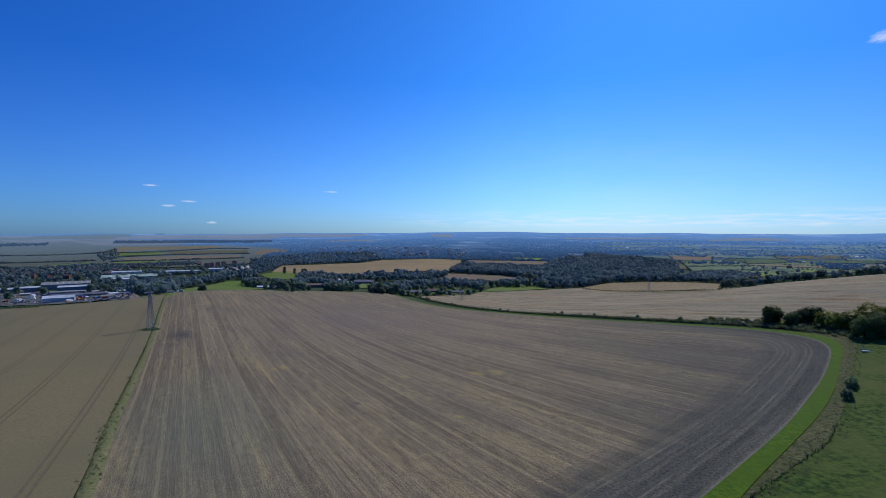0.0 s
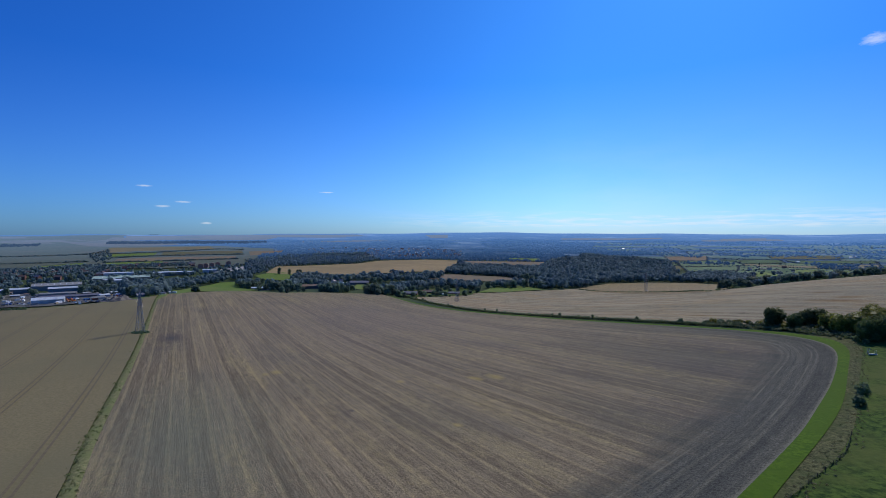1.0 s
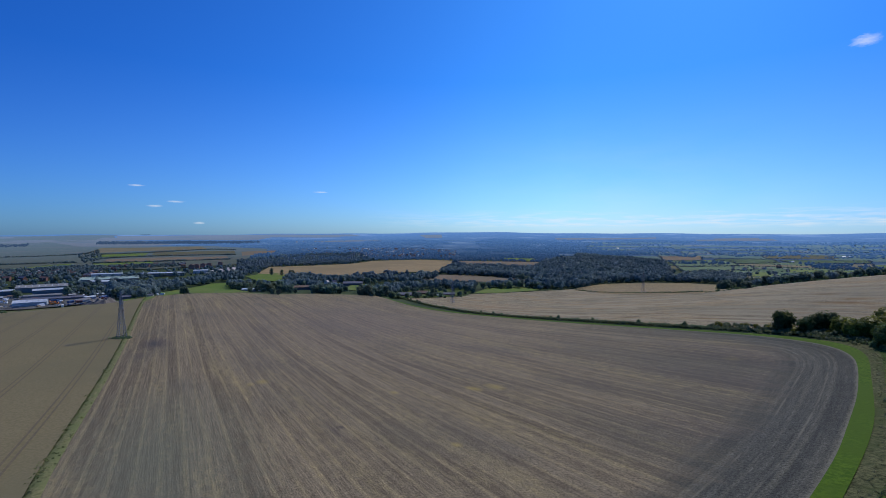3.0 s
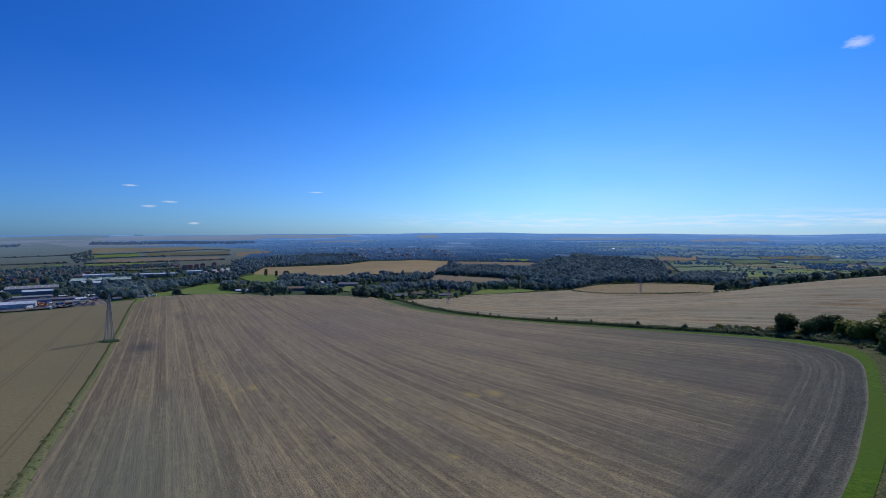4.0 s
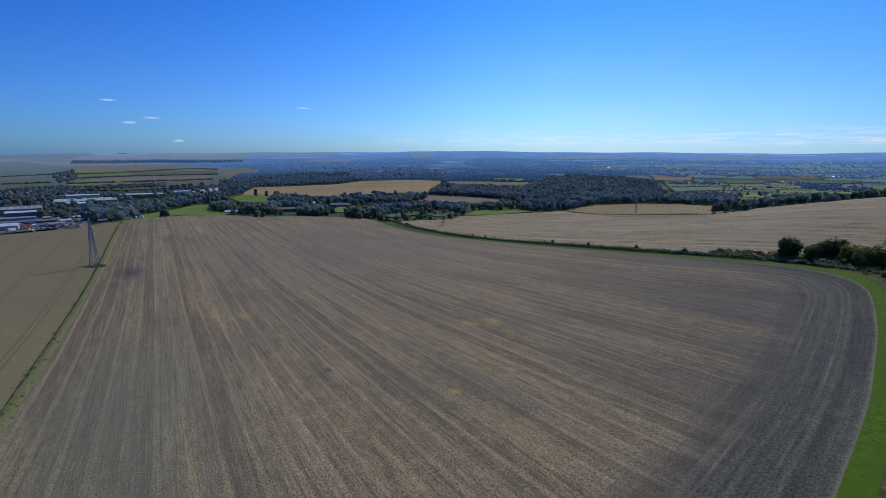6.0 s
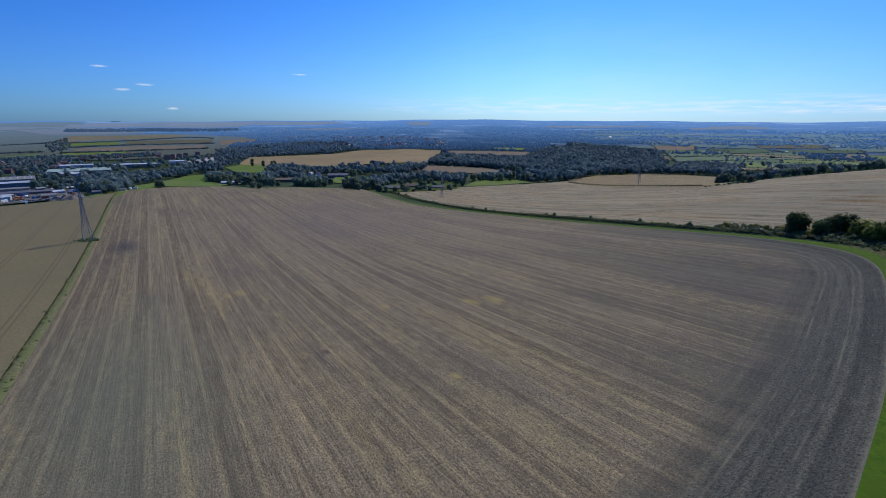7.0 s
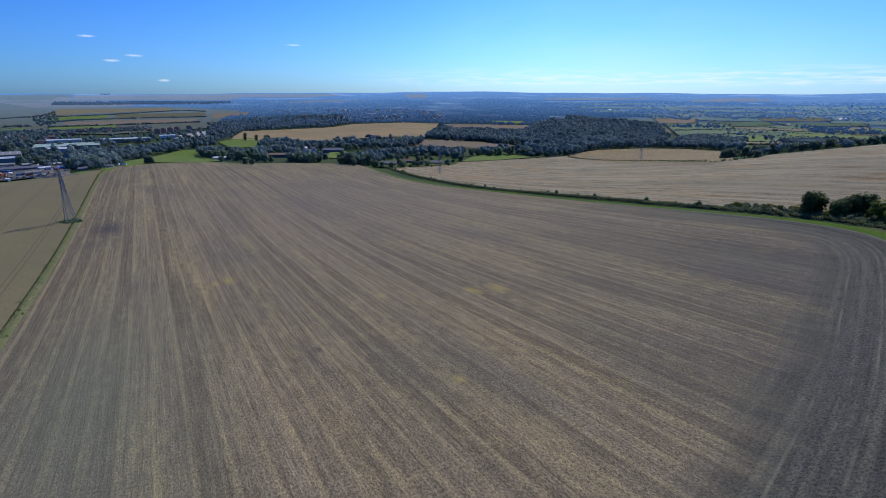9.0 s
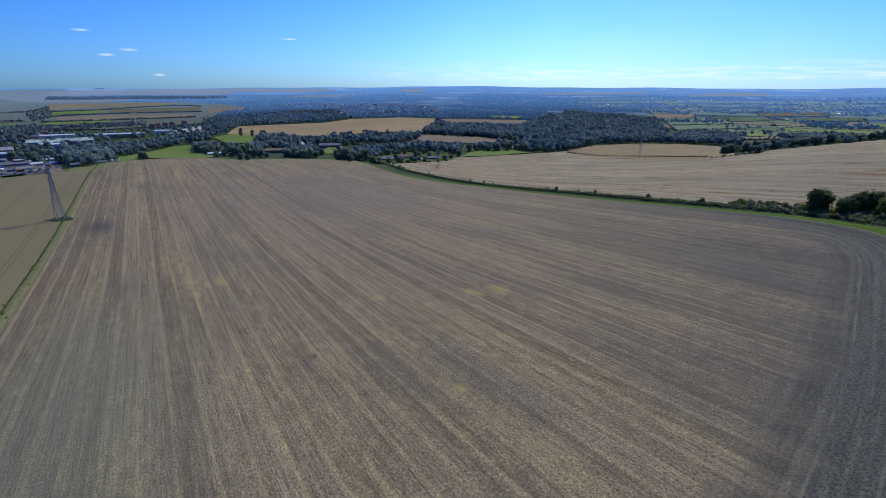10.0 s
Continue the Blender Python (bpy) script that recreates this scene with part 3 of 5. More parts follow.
wheat_edge = [tuple(p) for p in offset(west_line, -2.8)]
field("wheat_field", wheat_edge[::3] + [wheat_edge[-1]] + [(-330, 530), (-340, 500), (-382, 470), (-455, 487), (-700, 520), (-800, 300), (-500, -100), (-100, -150)], WHEAT, "ripe pale brown cereal crop with tractor lines", 0.5, 24.0)
field("pasture", [(220, 260), (190, 235)] + [tuple(p) for p in scrub_line[::3]] + [(60, -60), (300, -60), (420, 120), (330, 270)], PASTURE, "dark green grazed pasture with tussocks", 0.15, 24.0)

# stubble on the slope beyond the hedge, and the fields of the vale
hedge_line = curve([(-93.4, 838), (-17.2, 611), (38.9, 492), (100, 388), (138, 317), (170, 260), (180, 238), (183, 214)], 6.0)
field("stubble_field", [tuple(p) for p in hedge_line[8:][::4]] + [(230, 260), (330, 290), (480, 380), (455, 490), (400, 505), (356, 520), (311, 505)] + [(290, 524), (299, 654), (273, 726), (248, 846), (213, 829), (62.0, 786), (15.2, 783)], STUBBLE, "golden straw stubble in curving swaths on the slope", 0.15, 20.0)
field("golden_field", [(251, 859), (334, 950), (440, 983), (506, 954), (519, 863), (307, 500), (274, 494), (277, 606), (261, 694), (250, 762)], STRAW, "tan stubble field below the wood", 0.4, 40.0)
FIELDS = [
    ("green_meadow", [(64.8, 797), (104, 905), (169, 908), (185, 835), (111, 804)], MEADOW, "bright green paddock by the trees"),
    ("tan_field", [(-440, 1219), (-317, 1194), (-256, 1174), (-126, 1270), (-67.9, 1304), (17.1, 1285), (75.7, 1766), (-51.7, 1822), (-216, 1753), (-274, 1602), (-482, 1429)], TANFIELD, "large pale tan field of cut corn"),
    ("tan_field", [(86.8, 1737), (374, 1693), (307, 1451), (95.5, 1433)], BROWNFIELD, "tan field between the woods"),
    ("brown_field", [(-56.9, 1234), (93.9, 1194), (223, 1063), (193, 979), (93.2, 1029), (-31.0, 1099)], BROWNFIELD, "narrow brown field between tree belts"),
    ("green_meadow", [(-439, 1142), (-425, 1260), (-348, 1202), (-316, 1068), (-380, 1052)], MEADOW, "green paddock between trees"),
    ("green_meadow", [(-428, 772), (-446, 978), (-398, 1019), (-270, 730), (-275, 672), (-309, 678), (-355, 705), (-331, 606)], MEADOW, "green meadow with a lone tree"),
    ("green_meadow", [(-346, 541), (-373, 649), (-335, 597), (-302, 518)], MEADOW, "green grass at the end of the crop"),
    ("green_meadow", [(-156, 851), (-168, 984), (-141, 999), (-120, 828)], MEADOW, "small green paddock by the farm"),
    ("green_lawn", [(528, 1970), (596, 2001), (554, 1838), (505, 1840)], MEADOW, "green clearing in the wood"),
    ("green_lawn", [(272, 1893), (391, 1872), (378, 1760), (258, 1750)], MEADOW, "green clearing beside the tan field"),
    ("green_field", [(-981, 1110), (-974, 1326), (-1112, 1502), (-1097, 1276)], MEADOW, "green field beside the settlement"),
    ("pale_field", [(-1184, 1273), (-1097, 1276), (-1134, 1531), (-1321, 1419)], DOWNS, "dull grassy field"),
    ("downland_field", [(-1363, 1465), (-1214, 1614), (-1495, 2046), (-1624, 2345), (-2275, 2891), (-2501, 2691)], DOWNS, "broad hazy dull downland field"),
    ("tan_field", [(-1430, 1980), (-1388, 2234), (-1133, 2457), (-1298, 2711), (-1665, 2447)], PALE, "long tan field on the downs"),
    ("green_field", [(-1257, 1799), (-1151, 1944), (-1249, 2132), (-1358, 1961)], MEADOW, "green field strip on the downs"),
    ("olive_field", [(-1130, 1948), (-882, 2161), (-978, 2383), (-1250, 2177)], OLIVE, "olive field strip on the downs"),
    ("brown_field", [(-1060, 1570), (-950, 1654), (-766, 1825), (-836, 1963), (-1061, 1849), (-1152, 1722)], BROWNFIELD, "brown field strip between hedges"),
    ("tan_field", [(-790, 2006), (-706, 2213), (-776, 2390), (-908, 2292)], BROWNFIELD, "small tan field"),
    ("green_field", [(-920, 1316), (-826, 1438), (-931, 1621), (-1064, 1535)], MEADOW, "green field behind the sheds"),
]
DOWNLAND = [(-1108, 1132), (-2010, 2057), (-1913, 2331), (-1933, 2792), (-1680, 2653), (-1271, 2792), (-854, 2536), (-748, 2009), (-610, 1540), (-709, 1235), (-866, 1151)]
field("downland_field", DOWNLAND, DOWNS, "dull green downland between the hedges", 0.75, 60.0)
for name, outline, material, label in FIELDS:
    far_off = min(math.hypot(*q) for q in outline) > 1250
    field(name, outline, material, label, 1.3 if far_off else 0.3, 60.0 if far_off else 24.0)
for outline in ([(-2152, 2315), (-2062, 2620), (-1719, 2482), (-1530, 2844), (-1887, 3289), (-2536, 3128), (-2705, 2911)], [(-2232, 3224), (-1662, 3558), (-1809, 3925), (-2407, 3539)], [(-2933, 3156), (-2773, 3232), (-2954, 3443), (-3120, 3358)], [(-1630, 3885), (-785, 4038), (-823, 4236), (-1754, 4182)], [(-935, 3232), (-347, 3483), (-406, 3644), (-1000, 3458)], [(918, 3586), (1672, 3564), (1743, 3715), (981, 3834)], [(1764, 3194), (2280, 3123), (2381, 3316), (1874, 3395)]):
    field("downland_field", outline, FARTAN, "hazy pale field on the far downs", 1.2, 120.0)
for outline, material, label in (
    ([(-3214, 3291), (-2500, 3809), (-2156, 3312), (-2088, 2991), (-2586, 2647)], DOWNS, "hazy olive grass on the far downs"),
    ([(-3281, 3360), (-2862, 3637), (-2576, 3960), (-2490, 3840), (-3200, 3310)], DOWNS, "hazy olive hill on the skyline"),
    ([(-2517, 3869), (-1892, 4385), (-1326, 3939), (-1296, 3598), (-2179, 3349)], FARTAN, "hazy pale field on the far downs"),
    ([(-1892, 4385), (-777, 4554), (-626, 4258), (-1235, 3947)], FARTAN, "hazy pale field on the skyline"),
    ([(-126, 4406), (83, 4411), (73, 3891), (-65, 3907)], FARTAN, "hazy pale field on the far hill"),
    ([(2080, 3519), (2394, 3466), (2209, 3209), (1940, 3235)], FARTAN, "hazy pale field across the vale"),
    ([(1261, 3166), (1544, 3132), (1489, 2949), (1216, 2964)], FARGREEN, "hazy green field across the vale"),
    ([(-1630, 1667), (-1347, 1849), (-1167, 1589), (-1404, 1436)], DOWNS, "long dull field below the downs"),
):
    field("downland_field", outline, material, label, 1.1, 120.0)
# the larger fields of the vale to the east
VALE_FIELDS = [
    ([(921, 1945), (1108, 1970), (978, 1731), (845, 1733)], BROWNFIELD, "brown tilled field in the vale"),
    ([(1178, 2268), (1320, 2305), (1239, 2106), (1085, 2042)], FARGREEN, "pale green field in the vale"),
    ([(839, 1678), (1059, 1697), (964, 1501), (749, 1463)], VALELIGHT, "light green field in the vale"),
    ([(1056, 1783), (1241, 1734), (1159, 1585), (963, 1572)], VALE, "cool green field in the vale"),
    ([(738, 1442), (987, 1477), (908, 1346), (683, 1304)], VALELIGHT, "light green field in the vale"),
    ([(820, 1242), (864, 1216), (747, 1034), (721, 1082)], MEADOW, "bright green field below the brow"),
    ([(1365, 1974), (1611, 1896), (1480, 1729), (1256, 1791)], OLIVE, "olive field in the vale"),
    ([(1249, 1708), (1504, 1633), (1412, 1522), (1193, 1580)], VALE, "cool green field in the vale"),
    ([(1228, 1507), (1379, 1482), (1273, 1367), (1174, 1401)], PALE, "pale dry field in the vale"),
    ([(2123, 2501), (2210, 2424), (2077, 2269), (1960, 2292)], FARGREEN, "green field far out in the vale"),
    ([(1284, 2140), (1491, 2145), (1416, 2002), (1222, 1996)], FARGREEN, "green field in the vale"),
    ([(1713, 2235), (1879, 2124), (1772, 1989), (1624, 2087)], FARGREEN, "green field in the vale"),
    ([(969, 2296), (1101, 2231), (1038, 2079), (910, 2095)], FARGREEN, "green field in the vale"),
]
for outline, material, label in VALE_FIELDS:
    field("vale_field", outline, material, label, 1.9, 90.0)
# the patchwork between them
rng = random.Random(5)
vale_edges = []
VALE_KINDS = (VALE, VALE, VALE, VALELIGHT, VALELIGHT, MEADOW, OLIVE, LAND, PALE)
for outline, material, label in VALE_FIELDS:
    vale_edges += list(zip(outline, outline[1:] + outline[:1]))
d = 1230.0
while d < 3350:
    deep = rng.uniform(70, 150) if d < 2000 else rng.uniform(130, 230)
    a = 16.0 + rng.uniform(0, 4)
    while a < 50:
        wide = rng.uniform(4, 10)
        skew = rng.uniform(-20, 20)
        ring = [(r * math.sin(radians(t)), r * math.cos(radians(t))) for r, t in ((d, a), (d + skew * 0.3, a + wide), (d + deep + skew, a + wide + rng.uniform(-1, 1)), (d + deep, a))]
        kind = rng.choice(VALE_KINDS) if d < 1950 else rng.choice((FARGREEN, FARGREEN, None, None, None))
        if kind and not (a < 27 and d < 1500):
            field("vale_field", ring, kind, "hedged green field in the vale", 0.8 if d < 2000 else 1.4, 90.0)
            vale_edges += [(ring[0], ring[1])] + [(ring[0], ring[3])] * (rng.random() < 0.6)
        a += wide
    d += deep

# tractor lines in the crop
for k in range(9):
    off = -12.4 - 21.4 * k
    for w in (-0.95, 0.95):
        line = offset(curve([(30, -93), (-70, 94), (-266, 453), (-310, 530)], 12.0), off + w)
        line = [p for p in line if p.y < 0.0 + 500 - 0.12 * (p.x + 330)]
        ribbon("tramline", offset(line, -0.33), offset(line, 0.33), TRAM, "pressed wheel track through the ripe crop", 0.8, 1, "track")


# ---- trees ----
def leaf_cloud(seed, lumps, leaves, size, flat=1.0):
    """Many small bent leaf sprays scattered over and in the lumps of a crown."""
    rnd = random.Random(seed)
    bm = bmesh.new()
    for k in range(leaves):
        c, r = lumps[k % len(lumps)]
        d = Vector((rnd.gauss(0, 1), rnd.gauss(0, 1), rnd.gauss(0, 1) * flat)).normalized()
        p = Vector(c) + d * r * (0.72 + 0.36 * rnd.random() ** 0.7)
        n = (d + Vector((rnd.gauss(0, 0.5), rnd.gauss(0, 0.5), rnd.gauss(0.35, 0.5)))).normalized()
        u = n.orthogonal().normalized()
        u.rotate(Matrix.Rotation(rnd.uniform(0, 6.28), 3, n))
        v, s = n.cross(u), size * rnd.uniform(0.6, 1.35)
        q = [bm.verts.new(p + u * s), bm.verts.new(p + v * s * 0.8 - n * s * 0.2), bm.verts.new(p - u * s - n * s * 0.25), bm.verts.new(p - v * s * 0.8)]
        bm.faces.new(q)
    for c, r in lumps:
        m = Matrix.Translation(c) @ Matrix.Diagonal((r * 0.8, r * 0.8, r * 0.75, 1))
        made = bmesh.ops.create_icosphere(bm, subdivisions=1, radius=1.0, matrix=m)
        for v in made["verts"]:
            v.co += Vector(c) * 0 + Vector((rnd.gauss(0, 1), rnd.gauss(0, 1), rnd.gauss(0, 1))) * r * 0.12
    return bm


def limbs(seed, tall, lumps, thick):
    """A tapered trunk with a limb to each lump of the crown."""
    rnd = random.Random(seed + 50)
    bm = bmesh.new()

    def stick(a, b, ra, rb, n=6):
        d = (b - a).normalized()
        u = d.orthogonal().normalized()
        w = d.cross(u)
        rings = [[bm.verts.new(p + (u * math.cos(6.2832 * i / n) + w * math.sin(6.2832 * i / n)) * r) for i in range(n)] for p, r in ((a, ra), (b, rb))]
        for i in range(n):
            bm.faces.new((rings[0][i], rings[0][(i + 1) % n], rings[1][(i + 1) % n], rings[1][i]))

    fork = Vector((rnd.uniform(-0.2, 0.2), rnd.uniform(-0.2, 0.2), tall * 0.38))
    stick(Vector((0, 0, -0.6)), fork, thick, thick * 0.7)
    for c, r in lumps:
        stick(fork, Vector(c), thick * 0.5, thick * 0.12, 4)
    return bm


def lump_set(seed, tall, wide, count, base=0.25):
    rnd = random.Random(seed)
    out = [((0, 0, tall * 0.66), wide * 0.36)]
    for k in range(count):
        a = 6.2832 * k / count + rnd.uniform(-0.4, 0.4)
        z = tall * (base + 0.12 + (0.68 - base) * (k * 0.618 % 1.0))
        spread = wide * 0.5 * (1 - abs(z / tall - 0.5) * 0.7) * rnd.uniform(0.45, 0.75)
        out.append(((spread * math.cos(a), spread * math.sin(a), z), wide * rnd.uniform(0.17, 0.27)))
    return out


def tree(name, seed, tall, wide, material, leaves, size, label, category="tree", lumps=9, base=0.25):
    top = tagged(new(name), label, category)
    ls = lump_set(seed, tall, wide, lumps, base)
    part("trunk", limbs(seed, tall, ls, 0.03 * tall), BARK, top)
    part("crown", leaf_cloud(seed, ls, leaves, size), material, top)
    return top


def stand(ob, x, y, scale=1.0, spin=0.0):
    ob.matrix_world = pose(x, y, height(x, y), 0, 0, spin) @ Matrix.Scale(scale, 4)
    return ob


def plant(kinds, places, seed, group, lo=0.8, hi=1.2):
    rnd = random.Random(seed)
    for x, y in places:
        k = rnd.randrange(len(kinds))
        s = rnd.uniform(lo, hi)
        src = kinds[k]
        if not src.get("used"):
            src["used"] = 1
            stand(src, x, y, s, rnd.uniform(0, 360))
        else:
            c = copy_thing(src, pose(x, y, height(x, y), 0, 0, rnd.uniform(0, 360)))
            c.scale = (s, s, s * rnd.uniform(0.9, 1.12))
            src = c
        tagged(src, group=group)


def inside(p, ring):
    x, y = p
    hit = False
    for (ax, ay), (bx, by) in zip(ring, ring[1:] + ring[:1]):
        if (ay > y) != (by > y) and x < (bx - ax) * (y - ay) / (by - ay) + ax:
            hit = not hit
    return hit


def spread(ring, gap, seed, keep=1.0):
    """Places inside the ring, no two nearer than the gap."""
    rnd = random.Random(seed)
    xs, ys = [p[0] for p in ring], [p[1] for p in ring]
    out, cells = [], {}
    tries = int((max(xs) - min(xs)) * (max(ys) - min(ys)) / gap / gap * 4)
    for _ in range(tries):
        p = (rnd.uniform(min(xs), max(xs)), rnd.uniform(min(ys), max(ys)))
        c = (int(p[0] // gap), int(p[1] // gap))
        if not inside(p, ring):
            continue
        near = [q for i in (-1, 0, 1) for j in (-1, 0, 1) for q in cells.get((c[0] + i, c[1] + j), ())]
        if any((p[0] - q[0]) ** 2 + (p[1] - q[1]) ** 2 < gap * gap for q in near):
            continue
        cells.setdefault(c, []).append(p)
        if rnd.random() < keep:
            out.append(p)
    return out


T5 = (1 + 5 ** 0.5) / 2
ICO = np.array([(-1, T5, 0), (1, T5, 0), (-1, -T5, 0), (1, -T5, 0), (0, -1, T5), (0, 1, T5), (0, -1, -T5), (0, 1, -T5), (T5, 0, -1), (T5, 0, 1), (-T5, 0, -1), (-T5, 0, 1)]) / (1 + T5 * T5) ** 0.5
ICO_FACES = np.array([(0, 11, 5), (0, 5, 1), (0, 1, 7), (0, 7, 10), (0, 10, 11), (1, 5, 9), (5, 11, 4), (11, 10, 2), (10, 7, 6), (7, 1, 8), (3, 9, 4), (3, 4, 2), (3, 2, 6), (3, 6, 8), (3, 8, 9), (4, 9, 5), (2, 4, 11), (6, 2, 10), (8, 6, 7), (9, 8, 1)])


def woodland(name, places, seed, material, label, lo, hi, category="wood", leaves=60, lumps=5, flat=1.0):
    """Far trees in one mesh: a few rough lumps of foliage each, and leaf sprays over them."""
    gen = np.random.default_rng(seed)
    vs, tris, quads, count = [], [], [], 0
    for x, y in places:
        h = gen.uniform(lo, hi)
        z = height(x, y)
        r = h * gen.uniform(0.2, 0.34, lumps) * flat
        a = gen.uniform(0, 6.28, lumps)
        d = h * gen.uniform(0.08, 0.3, lumps) * (lumps > 1)
        c = np.stack([x + d * np.cos(a), y + d * np.sin(a), z + h * gen.uniform(0.3, 0.72, lumps) / (1 if lumps > 1 else 1.6)], 1)
        shell = c[:, None, :] + ICO[None] * (r[:, None, None] * gen.uniform(0.65, 1.2, (lumps, 12, 1))) * np.array((1, 1, 1 / flat))
        vs.append(shell.reshape(-1, 3))
        for k in range(lumps):
            tris.append(ICO_FACES + count + 12 * k)
        count += 12 * lumps
        if leaves:
            pick = gen.integers(0, lumps, leaves)
            n = gen.normal(size=(leaves, 3))
            n[:, 2] += 0.25
            n /= np.linalg.norm(n, axis=1)[:, None]
            p = c[pick] + n * r[pick, None] * gen.uniform(0.85, 1.2, (leaves, 1))
            u = np.cross(n + gen.normal(size=(leaves, 3)) * 0.5, gen.normal(size=(leaves, 3)))
            u /= np.linalg.norm(u, axis=1)[:, None] + 1e-9
            w = np.cross(n, u)
            e = h * 0.07 * gen.uniform(0.6, 1.4, (leaves, 1))
            vs.append(np.stack([p + u * e, p + w * e, p - u * e, p - w * e], 1).reshape(-1, 3))
            quads.append(np.arange(4 * leaves).reshape(-1, 4) + count)
            count += 4 * leaves
    faces = np.concatenate(tris).tolist() + (np.concatenate(quads).tolist() if quads else [])
    me = bpy.data.meshes.new(name)
    me.from_pydata(np.concatenate(vs).tolist(), [], faces)
    me.materials.append(material)
    return tagged(new(name, me), label, category, kind="stuff")


BIG = [tree("tree", 11 + k, 14.0, 12.5, VILLAGE, 560, 0.75, "broad-crowned dark green tree in full leaf", lumps=9 + k, base=0.02) for k in range(4)]
TALL = [tree("tree", 21 + k, 18.0, 8.0, VILLAGE, 480, 0.75, "tall narrow dark green tree by the houses", lumps=9, base=0.02) for k in range(2)]
SHRUB = [tree("bush", 31 + k, 2.4, 2.8, LEAF, 160, 0.28, "round dark green hedge bush", "bush", 5, 0.05) for k in range(3)]
NEAR = [tree("tree", 41 + k, 9.5, 11.0, THORN, 2600, 0.33, "dense dark green hawthorn tree reaching to the ground", lumps=12, base=0.02) for k in range(2)]
NEARY = [tree("tree", 51 + k, 8.0, 10.0, LEAFYELLOW, 2400, 0.33, "yellow-green sunlit thorn tree", lumps=12, base=0.02) for k in range(2)]

plant(NEAR, [(179, 258)], 1, "field trees")
plant(NEAR, [(183, 248), (189, 248), (193, 247), (184, 207), (202, 220), (189, 205), (195, 228)], 2, "thorn trees by the pasture", 0.8, 1.05)
plant(NEARY, [(191, 236), (189, 228), (195, 225), (203, 225), (199, 214), (215, 239), (225, 242)], 3, "thorn trees by the pasture", 0.8, 1.1)
plant(NEAR, [(238, 236), (250, 222), (262, 240), (270, 215), (285, 232), (255, 205), (290, 205), (305, 225)], 4, "thorn trees by the pasture", 0.8, 1.05)


def thicket(name, lines, gap, low, high, leaves, size, material, label, seed, jitter=0.6, category="hedge"):
    """Low growth along lines: a row of uneven lumps with leaf sprays, in one mesh."""
    rnd = random.Random(seed)
    lumps = []
    for line in lines:
        run = 0.0
        for a, b in zip(line, line[1:]):
            d = (b - a).length
            while run < d:
                p = a.lerp(b, run / d)
                r = rnd.uniform(low, high)
                x, y = p.x + rnd.gauss(0, jitter), p.y + rnd.gauss(0, jitter)
                lumps.append(((x, y, height(x, y) + r * 0.55), r))
                run += gap * rnd.uniform(0.5, 1.5)
            run -= d
    vs, fs = [], []
    gen = np.random.default_rng(seed)
    for c, r in lumps:
        n = leaves
        d = gen.normal(size=(n, 3))
        d[:, 2] = np.abs(d[:, 2]) - 0.15
        d /= np.linalg.norm(d, axis=1)[:, None]
        p = np.array(c) + d * r * gen.uniform(0.55, 1.12, (n, 1))
        u = np.cross(d + gen.normal(size=(n, 3)) * 0.6, gen.normal(size=(n, 3)))
        u /= np.linalg.norm(u, axis=1)[:, None] + 1e-9
        w = np.cross(d, u)
        s = size * gen.uniform(0.6, 1.4, (n, 1))
        b = len(vs) * 4 * n
        vs.append(np.stack([p + u * s, p + w * s, p - u * s, p - w * s], 1).reshape(-1, 3))
        fs += [(b + 4 * i, b + 4 * i + 1, b + 4 * i + 2, b + 4 * i + 3) for i in range(n)]
    me = bpy.data.meshes.new(name)
    me.from_pydata(np.concatenate(vs).tolist(), [], fs)
    me.materials.append(material)
    return tagged(new(name, me), label, category, kind="stuff")


# hedge and scrub round the worked field
thicket("scrub", [offset(hedge_line, 2.2), offset(hedge_line, 1.0)], 1.2, 0.35, 0.85, 34, 0.24, WEEDLEAF, "sunlit green brambles and weeds along the hedge", 135, 0.7, "scrub")
thicket("hedge", [offset(hedge_line, 0.0), offset(hedge_line, -1.2)], 1.2, 0.4, 0.9, 40, 0.3, LEAF, "low overgrown dark green hedge along the field edge", 61)
thicket("scrub", [offset(hedge_line[len(hedge_line) // 2:], k) for k in (3.5,)], 1.5, 0.5, 1.1, 40, 0.3, LEAFGREY, "grey-green scrub and brambles beside the hedge", 62, 1.2, "scrub")
near_edge = [p for p in east_line if p.y < 330 and p.y > 40]
thicket("dry_grass", [offset(near_edge, 0.3)], 0.8, 0.08, 0.22, 8, 0.1, DRYLEAF, "straw-dry grass along the worked soil", 137, 0.4, "grass")
strip = [a.lerp(b, 0.35) for a, b in zip(resample(scrub_line, 90), resample(verge_part, 90))]
thicket("rough_growth", [strip, offset(strip, -1.3), offset(strip, -2.6)], 1.2, 0.15, 0.4, 14, 0.13, DRYLEAF, "tufts of dry weeds and brambles", 63, 0.6, "scrub")
thicket("weeds", [offset(west_line, -1.0), offset(west_line, -2.2), offset(west_line, -2.6)], 1.5, 0.2, 0.6, 16, 0.16, WEEDLEAF, "tall weeds and grass between the two fields", 64, 0.6, "weeds")
thicket("weeds", [offset(west_line, -1.9)], 5.5, 0.25, 0.85, 24, 0.16, WEEDLEAF, "dark green weed clumps between the two fields", 65, 0.8, "weeds")
corner_bit = [p for p in hedge_line[-14:]]
thicket("scrub", [offset(corner_bit, k) for k in (-9.0, -6.0, -3.0)], 2.0, 0.6, 1.4, 80, 0.32, LEAFGREY, "grey-green scrub in front of the thorn trees", 66, 1.5, "scrub")
